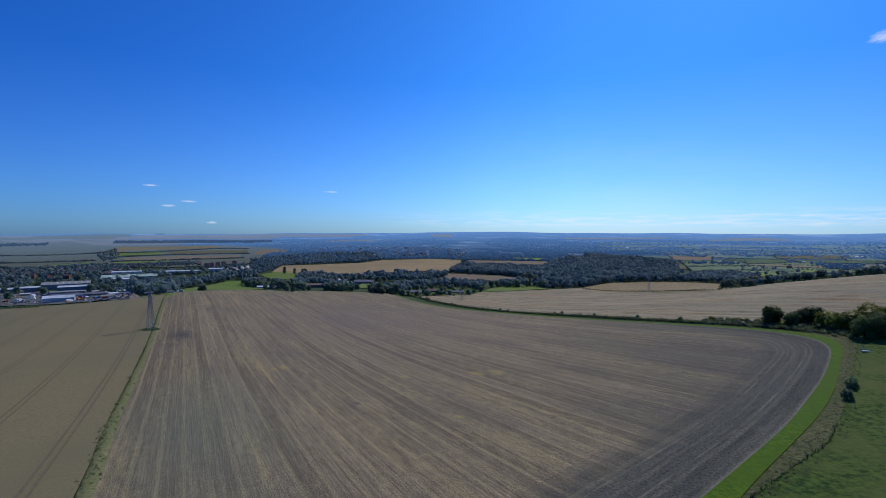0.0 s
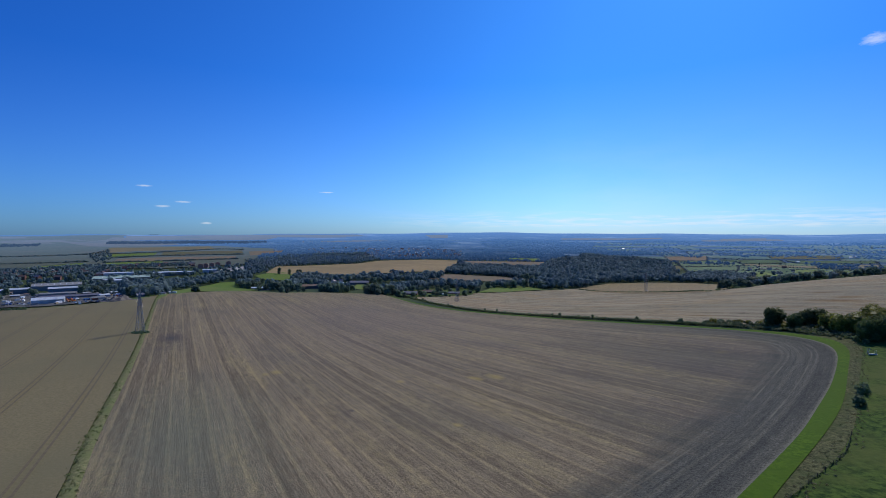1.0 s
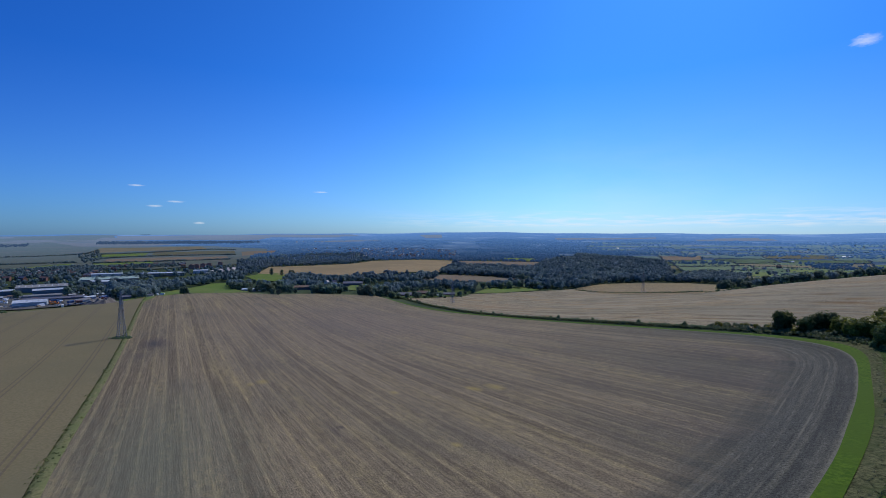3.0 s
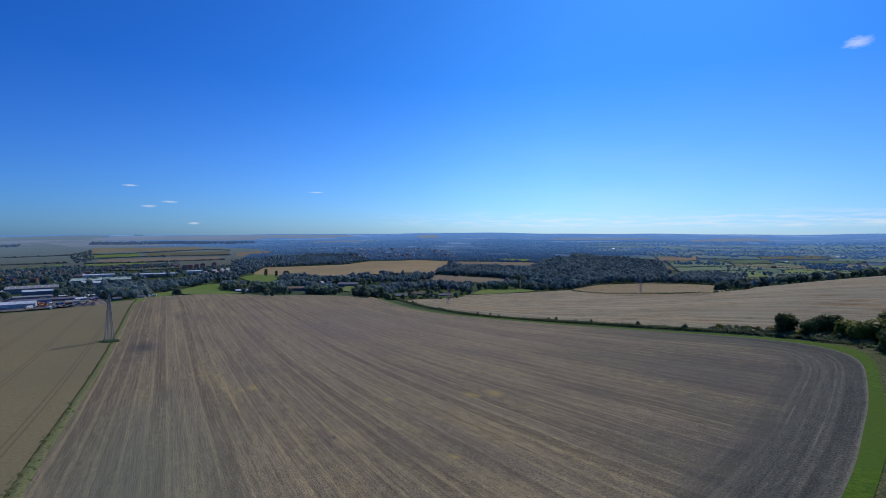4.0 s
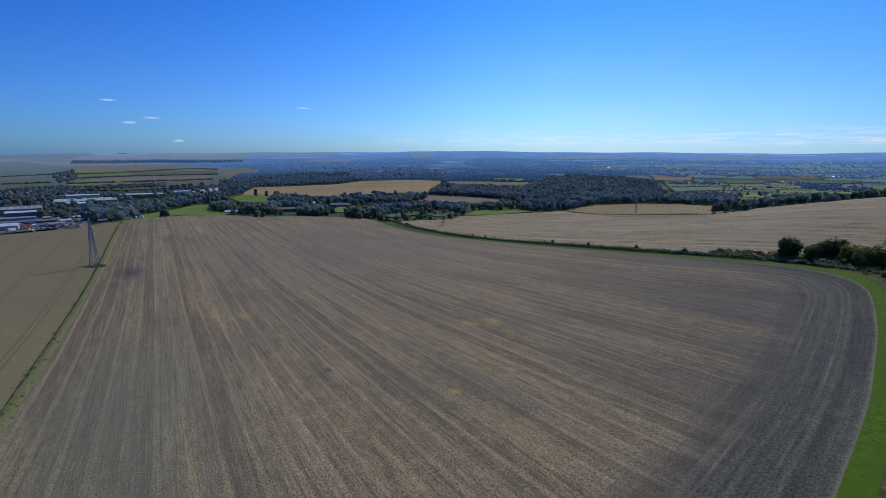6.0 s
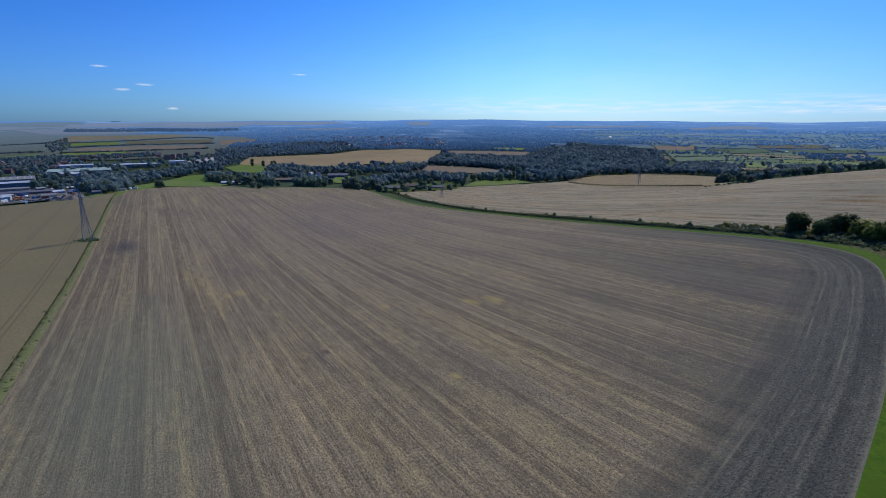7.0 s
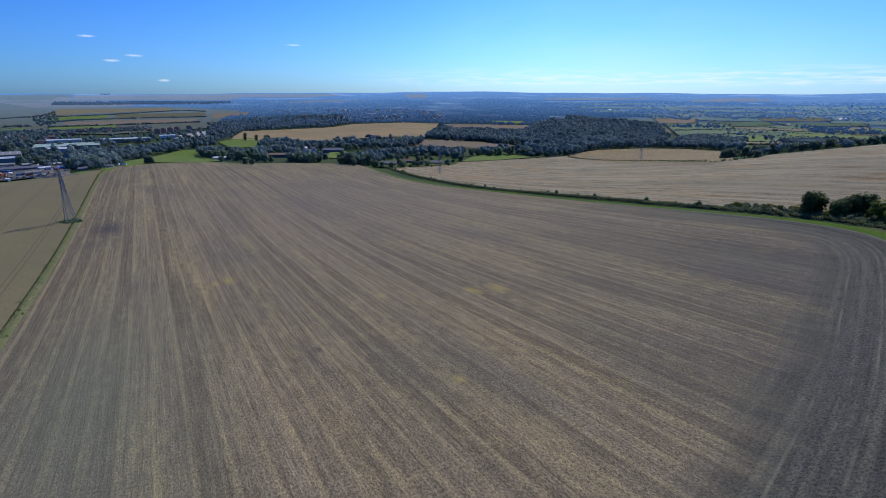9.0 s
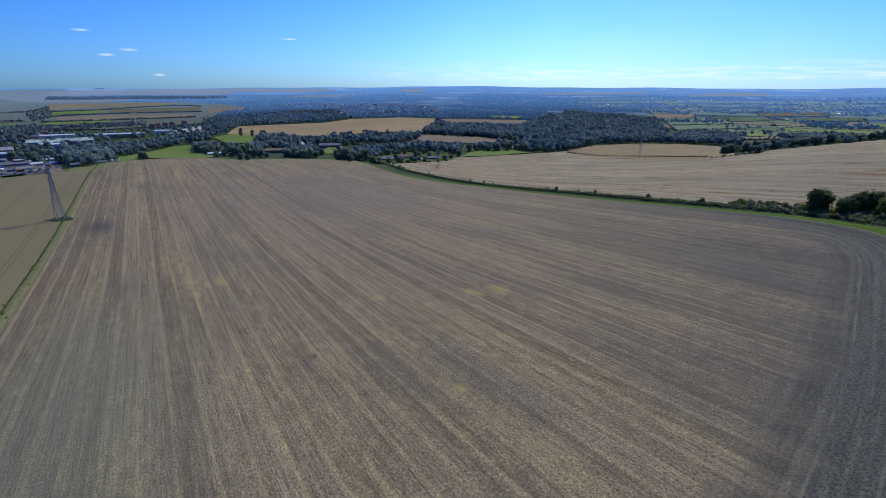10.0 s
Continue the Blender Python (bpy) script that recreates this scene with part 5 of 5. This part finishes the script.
spots = [(-558, 606), (-553, 610), (-530, 591), (-519, 591), (-521, 599), (-491, 572), (-505, 595), (-464, 552), (-412, 534), (-393, 522), (-390, 526), (-379, 519), (-376, 523), (-366, 518), (-365, 530), (-351, 517), (-602, 676), (-575, 668), (-566, 672), (-351, 543)]
spots += [(-285, 750), (-279, 750), (-273, 749), (-266, 749), (-260, 749), (1.3, 755), (6.2, 755), (-172, 897), (-162, 897), (-147, 924)]
for k, (x, y) in enumerate(spots):
    src = CARS[(k * 7 + k // 3) % 3]
    c = copy_thing(src, pose(x, y, height(x, y) + 0.6, 0, 0, (k * 67) % 360))
    tagged(c, group="parked cars")
for k, c in enumerate(CARS):
    sited(c, *spots[k + 3], 20).location.z += 0.6
    c.location.x += 6.0


def van(x, y, spin):
    top = tagged(new("van"), "white delivery van parked by the sheds", "van")
    part("body", prism([(-2.8, 0.4), (2.8, 0.4), (2.8, 1.2), (2.0, 1.5), (1.6, 2.5), (-2.8, 2.5)], -1.0, 1.0), WHITE, top)
    part("windscreen", prism([(2.03, 1.5), (1.68, 2.35), (1.72, 2.37), (2.08, 1.52)], -0.85, 0.85), GLASS, top)
    for x0 in (-0.95, 0.95):
        for y0 in (-1.8, 1.9):
            wheel = bmesh.new()
            bmesh.ops.create_cone(wheel, cap_ends=True, segments=12, radius1=0.36, radius2=0.36, depth=0.22, matrix=Matrix.Translation((x0, y0, 0.36)) @ Matrix.Rotation(1.5708, 4, "Y"))
            part("wheel", wheel, RUBBER, top)
    sited(top, x, y, spin).location.z += 0.5


for x, y, spin in ((-369, 497, 40), (-585, 650, 100), (4.4, 746, 80), (-2.0, 745, 95), (-202, 1007, 70), (-359, 643, 25), (-359, 653, 100)):
    van(x, y, spin)


def digger(x, y, spin):
    top = tagged(new("excavator"), "orange tracked excavator in the works yard", "excavator")
    for s in (-1, 1):
        part("track", prism([(-1.9, 0.2), (-1.6, 0), (1.6, 0), (1.9, 0.2), (1.9, 0.7), (1.6, 0.9), (-1.6, 0.9), (-1.9, 0.7)], s * 1.2 - 0.3, s * 1.2 + 0.3), RUBBER, top)
    part("body", prism([(-2.2, 1.0), (1.4, 1.0), (1.4, 1.8), (-0.5, 2.2), (-2.2, 2.2)], -1.3, 1.3), ORANGE, top)
    part("cab", prism([(-0.2, 1.9), (1.5, 1.9), (1.3, 3.1), (0, 3.1)], -1.3, -0.2), GLASS, top)
    part("boom", prism([(1.0, 1.6), (3.6, 4.6), (5.2, 4.4), (5.1, 4.0), (3.7, 4.1), (1.4, 1.4)], 0.1, 0.6), ORANGE, top)
    part("stick", prism([(5.0, 4.5), (5.4, 4.3), (5.0, 1.4), (4.7, 1.4)], 0.15, 0.55), ORANGE, top)
    part("bucket", prism([(4.6, 1.4), (5.2, 1.4), (5.3, 0.7), (4.4, 0.4), (4.2, 0.9)], -0.2, 0.9), STEEL, top)
    sited(top, x, y, spin).location.z += 0.6


digger(-418, 545, 60)
digger(-415, 549, 200)

# houses of the settlement and the farm at the field's far edge
HOUSES = [
    building("house", 11, 8, 5.2, 3.0, BRICK, TILE, "two-storey brick house with a tiled roof", "house", True, 3, 1),
    building("house", 9, 8, 5.2, 2.8, RENDER, TILE, "pale rendered house with a tiled roof", "house", True, 3, 1),
    building("house", 12, 8, 5.2, 3.0, BRICK, SLATE, "brick house with a dark slate roof", "house", True, 3, 1),
    building("house", 9, 7.5, 5.2, 2.8, RENDER, SLATE, "white rendered house with a slate roof", "house", True, 3, 1),
]
gen = random.Random(44)
plots = spread([(-819, 880), (-749, 935), (-681, 974), (-755, 1098), (-876, 1095), (-959, 1030)], 24.0, 45, 0.7)
plots += spread([(-773, 1125), (-734, 1278), (-687, 1366), (-786, 1526), (-848, 1314)], 26.0, 46, 0.5)
town = spread([(-320, 1871), (-218, 1952), (-53.5, 1887), (69.7, 1891), (126, 2313), (-73.9, 2601), (-442, 2589)], 26.0, 47, 0.75)
town += spread([(-608, 2101), (-350, 2049), (-461, 2699), (-682, 2567)], 30.0, 48, 0.4)
town += spread([(847, 1307), (1111, 1427), (1275, 1500), (1287, 1705), (964, 1574)], 45.0, 49, 0.25)
for k, (x, y) in enumerate((plots[:110] + town[:300])):
    src = HOUSES[gen.choice((0, 0, 2, 1)) if k < len(plots[:110]) else gen.choice((1, 3, 3, 0))]
    spin = gen.choice((20, 35, 110, -15)) + gen.uniform(-8, 8)
    if not src.get("used"):
        src["used"] = 1
        sited(src, x, y, spin)
    else:
        src = copy_thing(src, pose(x, y, height(x, y), 0, 0, spin))
    tagged(src, group="houses of the settlement")
for k, (x, y) in enumerate([(-218, 2273), (-194, 2274), (-58.6, 2064), (-21.5, 2026), (53.5, 2143), (-263, 2361), (-137, 2146), (-103, 2227), (-351, 2549), (1581, 1798), (1214, 1606), (983, 2542)]):
    works(x, y, 15.0, 9.0, 5.0, 2.0, RENDER, SHEET, 20, "large pale-roofed hall among the houses", 0, 1, "hall", "building")
for x, y in ((935, 1367), (960, 1350), (1000, 1345)):
    works(x, y, 14.0, 7.0, 2.4, 1.2, GREYSHEET, GREYSHEET, -38, "long grey glasshouse in the vale", 0, 1, "glasshouse", "glasshouse")
works(1543, 1775, 10.0, 8.0, 6.0, 2.0, WHITE, SHEET, -45, "white barn far out in the vale", 0, 1, "barn", "barn")
FARM = [
    (-283, 768, 30.9, 12, 3.2, 1.4, GREYSHEET, SHEET, 12, "long low sheds with pale ridged roofs", 9),
    (-298, 916, 31.5, 12, 4.5, 1.6, CLAD, SHEET, 12, "farm shed with a white metal roof", 0),
    (-230, 861, 33.3, 13, 4.0, 2.6, SLATE, BROWNSHEET, 14, "old barn with a brown roof", 0),
    (-209, 893, 19.3, 9, 3.5, 1.6, GREYSHEET, GREYSHEET, 8, "low grey farm shed", 0),
    (-163, 983, 38.4, 15, 4.5, 3.2, SLATE, SLATE, 6, "wide barn with a dark slate roof", 0),
    (-42.8, 726, 20.4, 12, 3.4, 2.6, BRICK, SLATE, -2, "barn with a dark blue-grey roof", 0),
    (-17.0, 771, 16.7, 11, 3.6, 2.8, BRICK, BROWNSHEET, -4, "barn with a rusty brown roof", 0),
    (24.3, 757, 18.1, 9, 3.0, 2.2, BRICK, SLATE, -4, "low dark-roofed farm building", 0),
    (54.9, 947, 22.9, 9, 4.5, 2.6, SLATE, SLATE, -4, "slate-roofed farm building among trees", 0),
    (-353, 616, 7.6, 5, 2.4, 1.2, RENDER, SLATE, 25, "small white-walled cottage by the meadow", 0),
    (-358, 579, 8.3, 7, 3.0, 1.4, SLATE, SLATE, 30, "small dark shed by the trees", 0),
]
for x, y, w, d, h, rise, wall, roof, spin, label, ribs in FARM:
    works(x, y, w, d, h, rise, wall, roof, spin, label, ribs, 1, "barn", "barn")
for x, y, spin in ((-221, 1007, 70), (-208, 1018, 15)):
    h = copy_thing(HOUSES[3], pose(x, y, height(x, y), 0, 0, spin))
    tagged(h, "white gabled house among the trees", group="farm houses")


# ---- pylons ----
def bar(bm, a, b, r):
    """A square bar from a to b."""
    a, b = Vector(a), Vector(b)
    d = (b - a).normalized()
    u = d.orthogonal().normalized()
    w = d.cross(u)
    ring = [[bm.verts.new(p + (u * i + w * j) * r) for i, j in ((1, 1), (-1, 1), (-1, -1), (1, -1))] for p in (a, b)]
    for i in range(4):
        bm.faces.new((ring[0][i], ring[0][(i + 1) % 4], ring[1][(i + 1) % 4], ring[1][i]))
    bm.faces.new(ring[0][::-1])
    bm.faces.new(ring[1])


def pylon():
    """A lattice tower with three pairs of cross-arms and hanging insulators."""
    top = tagged(new("pylon"), "tall grey steel lattice electricity pylon", "pylon")
    tall = 29.5

    def half(z):
        return 2.2 - 1.35 * z / 19.0 if z < 19 else 0.85 - 0.6 * (z - 19) / (tall - 19)

    for sx, sy in ((1, 1), (1, -1), (-1, 1), (-1, -1)):
        bm = bmesh.new()
        for z0, z1 in ((-0.6, 19.0), (19.0, tall)):
            bar(bm, (sx * half(z0), sy * half(z0), z0), (sx * half(z1), sy * half(z1), z1), 0.1)
        part("leg", bm, STEEL, top)
    levels = [0.0, 4.4, 8.0, 11.0, 13.6, 15.8, 17.6, 19.0, 20.4, 21.8, 23.2, 24.6, 26.0, 27.4, 28.8]
    for face in range(4):
        bm = bmesh.new()
        c, s = round(math.cos(face * math.pi / 2)), round(math.sin(face * math.pi / 2))
        for z0, z1 in zip(levels, levels[1:]):
            a, b = half(z0), half(z1)
            q = [(-a, -a, z0), (a, -a, z0), (a * 0 + b, -b, z1), (-b, -b, z1)]
            q = [(c * x - s * y, s * x + c * y, z) for x, y, z in q]
            bar(bm, q[0], q[2], 0.042)
            bar(bm, q[1], q[3], 0.042)
            bar(bm, q[3], q[2], 0.035)
        part("bracing", bm, STEEL, top)
    for z, reach in ((19.2, 3.8), (22.6, 4.6), (26.0, 3.4)):
        for s in (-1, 1):
            bm = bmesh.new()
            tip = (s * reach, 0, z + 0.3)
            b = half(z)
            for y in (-b, b):
                bar(bm, (s * b, y, z), tip, 0.06)
                bar(bm, (s * b, y, z + 1.6), tip, 0.05)
                bar(bm, (s * (b + reach) / 2, y / 2, z + 0.15), (s * b, y, z + 1.6), 0.04)
            arm = part("crossarm", bm, STEEL, top)
            ins = bmesh.new()
            rings = []
            for k in range(9):
                for dz, r in ((0.07, 0.05), (0.02, 0.09), (-0.06, 0.17), (-0.08, 0.05)):
                    rings.append([ins.verts.new((tip[0] + r * math.cos(i * math.pi / 4), r * math.sin(i * math.pi / 4), z + 0.1 - 0.2 * k + dz)) for i in range(8)])
            for r0, r1 in zip(rings, rings[1:]):
                for i in range(8):
                    ins.faces.new((r0[i], r1[i], r1[(i + 1) % 8], r0[(i + 1) % 8]))
            ins.faces.new(rings[0])
            ins.faces.new(rings[-1][::-1])
            part("insulator", ins, GLAZED, arm)
    return top


first = sited(pylon(), -199, 323, 143)
tagged(first, group="line of pylons")
for x, y, spin in ((23.0, 615, 123), (296, 683, 104)):
    copy_thing(first, pose(x, y, height(x, y), 0, 0, spin))
fx, fy = -199, 323
ring = [Vector((fx + 4.3 * math.cos(k), fy + 4.3 * math.sin(k))) for k in np.linspace(0, 6.2, 14)]
thicket("nettles", [ring, [Vector((fx - 4, fy)), Vector((fx + 4, fy))], [Vector((fx, fy - 4)), Vector((fx, fy + 4))]], 0.6, 0.5, 1.0, 44, 0.22, LEAF, "dark nettles round the foot of the pylon", 81, 0.9, "weeds")

# ---- small things on the pasture ----
fence_line = resample(curve([(96.1, 115), (87.2, 106), (81.9, 102), (69.4, 93.4), (57.6, 85.0), (54.8, 83.1)] + [(40, 61)], 4.0), 19)
fence = tagged(new("fence"), "old post and wire fence overgrown with dark weeds", "fence")
for a, b in zip(fence_line, fence_line[1:]):
    for p in (a,):
        z = height(p.x, p.y)
        part("post", boxy(bmesh.new(), p.x - 0.045, p.x + 0.045, p.y - 0.045, p.y + 0.045, z - 0.3, z + 1.05), DARKWOOD, fence)
    for h in (0.5, 0.85, 1.1):
        bm = bmesh.new()
        bar(bm, (a.x, a.y, height(a.x, a.y) + h), (b.x, b.y, height(b.x, b.y) + h), 0.006)
        part("wire", bm, RUBBER, fence)
thicket("weeds", [fence_line], 0.4, 0.12, 0.32, 16, 0.09, SHADEWEED, "dark weeds along the old fence", 82, 0.15, "weeds")
shelter = tagged(new("frame_shelter"), "pale metal frame with a sagging cover sheet on the pasture", "shelter")
for x, y, h, lean in ((-1.3, 0.0, 2.7, 0.5), (1.4, 0.2, 1.9, 0.1), (-1.0, 1.5, 2.2, 0.2), (1.5, 1.6, 1.6, 0.0)):
    bm = bmesh.new()
    bar(bm, (x, y, -0.2), (x + lean, y, h), 0.05)
    part("post", bm, SHEET, shelter)
bm = bmesh.new()
sheet = [[bm.verts.new((-0.8 + 2.3 * i / 5, 1.7 * j / 3, 2.7 - 0.9 * i / 5 - 0.3 * math.sin(i * 0.63) - 0.25 * j / 3)) for j in range(4)] for i in range(6)]
for i in range(5):
    for j in range(3):
        bm.faces.new((sheet[i][j], sheet[i + 1][j], sheet[i + 1][j + 1], sheet[i][j + 1]))
bmesh.ops.solidify(bm, geom=bm.faces[:], thickness=0.03)
part("cover", bm, GREENSHEET, shelter, "faded green-grey cover sheet")
part("base", boxy(bmesh.new(), -0.9, 1.7, -0.3, 0.9, 0.0, 0.5), SHEET, shelter)
sited(shelter, 166, 186, -20)

# clutter of the yard: steel containers, stacks and skips
def container(paint, label):
    top = tagged(new("container"), label, "container")
    bm = bmesh.new()
    n = 24
    prof = []
    for i in range(n + 1):
        x = -3.0 + 6.0 * i / n
        prof.append((x, -1.2 - (0.05 if i % 2 else 0.0)))
    low = [bm.verts.new((x, y, 0.1)) for x, y in prof] + [bm.verts.new((-x, -y, 0.1)) for x, y in prof]
    high = [bm.verts.new((v.co.x, v.co.y, 2.55)) for v in low]
    for i in range(len(low)):
        j = (i + 1) % len(low)
        bm.faces.new((low[i], low[j], high[j], high[i]))
    bm.faces.new(high)
    bm.faces.new(low[::-1])
    part("body", bm, paint, top)
    for y in (-0.6, 0.6):
        part("door", boxy(bmesh.new(), 3.02, 3.08, y - 0.56, y + 0.56, 0.2, 2.45), paint, top)
    return top


RUST = mottled("rust-red paint", (0.2, 0.07, 0.04), (0.28, 0.1, 0.06), 0.8, (0.16, 0.07, 0.05), 0.3, 0.7)
BOXES = [container(RUST, "rust-red ribbed steel container in the yard"), container(BLUE, "dark blue ribbed steel container in the yard"), container(WHITE, "white ribbed steel container in the yard"), container(GREYSHEET, "grey ribbed steel container in the yard")]
rnd = random.Random(71)
yard = spread([(-526, 564), (-419, 515), (-370, 533), (-351, 543), (-448, 686), (-522, 739), (-588, 723), (-662, 710)], 9.0, 72, 0.8)
for k, (x, y) in enumerate(yard[:46]):
    src = BOXES[rnd.choice((0, 1, 2, 2, 3, 3))]
    m = pose(x, y, height(x, y) + 0.55, 0, 0, rnd.choice((30, 120, 35, 75)))
    if not src.get("used"):
        src["used"] = 1
        src.matrix_world = m
    else:
        src = copy_thing(src, m)
    tagged(src, group="yard containers")
TIMBER = mottled("weathered timber", (0.2, 0.15, 0.09), (0.34, 0.26, 0.16), 2.0, (0.24, 0.2, 0.14), 0.3, 0.9)


def stack():
    top = tagged(new("timber_stack"), "stack of pale sawn timber in the yard", "timber")
    for k in range(5):
        for i in range(4):
            part("board", boxy(bmesh.new(), -2.0, 2.0, -1.0 + i * 0.52, -0.52 + i * 0.52, 0.05 + k * 0.36, 0.37 + k * 0.36), TIMBER, top)
    return top


heap = stack()
spots = yard[46:66]
if spots:
    heap.matrix_world = pose(*spots[0], height(*spots[0]) + 0.5, 0, 0, 20)
    for x, y in spots[1:]:
        tagged(copy_thing(heap, pose(x, y, height(x, y) + 0.5, 0, 0, rnd.uniform(0, 180))), group="timber stacks")
for k, (x, y) in enumerate([(-638, 702), (-634, 722), (-630, 743), (-600, 725), (-545, 746), (-459, 661), (-674, 756), (-679, 791), (-400, 567), (-501, 742)]):
    works(x, y, 9.0 + 2 * (k % 3), 6.0, 3.0, 1.2, (GREYSHEET, SLATE, RENDER)[k % 3], (GREYSHEET, SHEET, BROWNSHEET, SLATE)[k % 4], 30 + 7 * k % 40, "small workshop with a low pitched roof", 0, 1)
plant(SHRUB, [(-35.6, 674), (-25.1, 686), (-12.8, 699), (16.4, 713), (28.4, 722), (40.8, 731), (-74.5, 703), (-62.1, 690), (-48.8, 677)], 15, "farm bushes", 1.0, 1.8)
plant(BIG, [(-65.5, 727), (-76.0, 755), (-57.2, 692), (65.3, 808), (56.8, 835), (-33.0, 848), (-2.5, 858), (16.2, 857)], 16, "village trees", 0.55, 0.8)

# trees that close round the farm, the meadow and the works
plant(BIG, [(-116, 851), (-98.3, 806), (-86.9, 820), (-83.5, 878), (-71.0, 901), (-57.6, 922), (-42.1, 910), (-12.5, 928), (7.7, 916), (22.3, 904), (36.7, 893), (50.1, 872), (65.8, 888), (72.1, 851), (-108, 924), (-134, 899), (-110, 764), (-99.6, 757), (-145, 761), (-158, 784), (-178, 839), (-181, 774), (-183, 757), (-236, 790), (-231, 737), (-236, 719), (-278, 823), (-309, 888), (-301, 1048), (-285, 1038), (-308, 1014), (-248, 971), (-386, 959), (-383, 982), (-362, 962), (-403, 1021), (-369, 1006)], 17, "village trees", 0.5, 0.85)
woodland("tree_belt", spread([(-411, 633), (-332, 561), (-392, 696), (-510, 888), (-573, 929), (-582, 897), (-525, 794)], 8.0, 96, 0.9), 97, HAZEWOODS, "dense trees between the works and the meadow", 8, 13)
woodland("tree_belt", spread([(-588, 789), (-472, 683), (-503, 758), (-580, 882), (-646, 914), (-652, 873)], 10.0, 98, 0.6), 99, HAZEWOODS, "trees between the sheds", 6, 10)
plant(BIG, [(-57.2, 711), (-36.8, 700), (-27.5, 712), (-20.9, 723), (-0.4, 745), (5.5, 764), (43.7, 774), (-65.8, 759), (3.5, 810), (-2.9, 718)], 18, "village trees", 0.4, 0.6)
field("farm_yard", [(-56.4, 683), (-28.8, 685), (4.8, 711), (50.1, 748), (66.1, 816), (55.5, 881), (-71.3, 868)], PASTURE, "rough green grass round the farm buildings", 0.9, 40.0)
plant(BIG, [(-58.6, 691), (-49.4, 686), (-37.9, 691), (-29.2, 740), (-23.2, 696), (-8.4, 726), (2.7, 737), (10.4, 720), (18.9, 792), (40.3, 748), (50.4, 774), (-1.9, 791), (-33.4, 808), (-60.7, 825), (-44.8, 827), (-19.9, 839), (11.1, 839), (33.6, 828)], 19, "village trees", 0.5, 0.75)
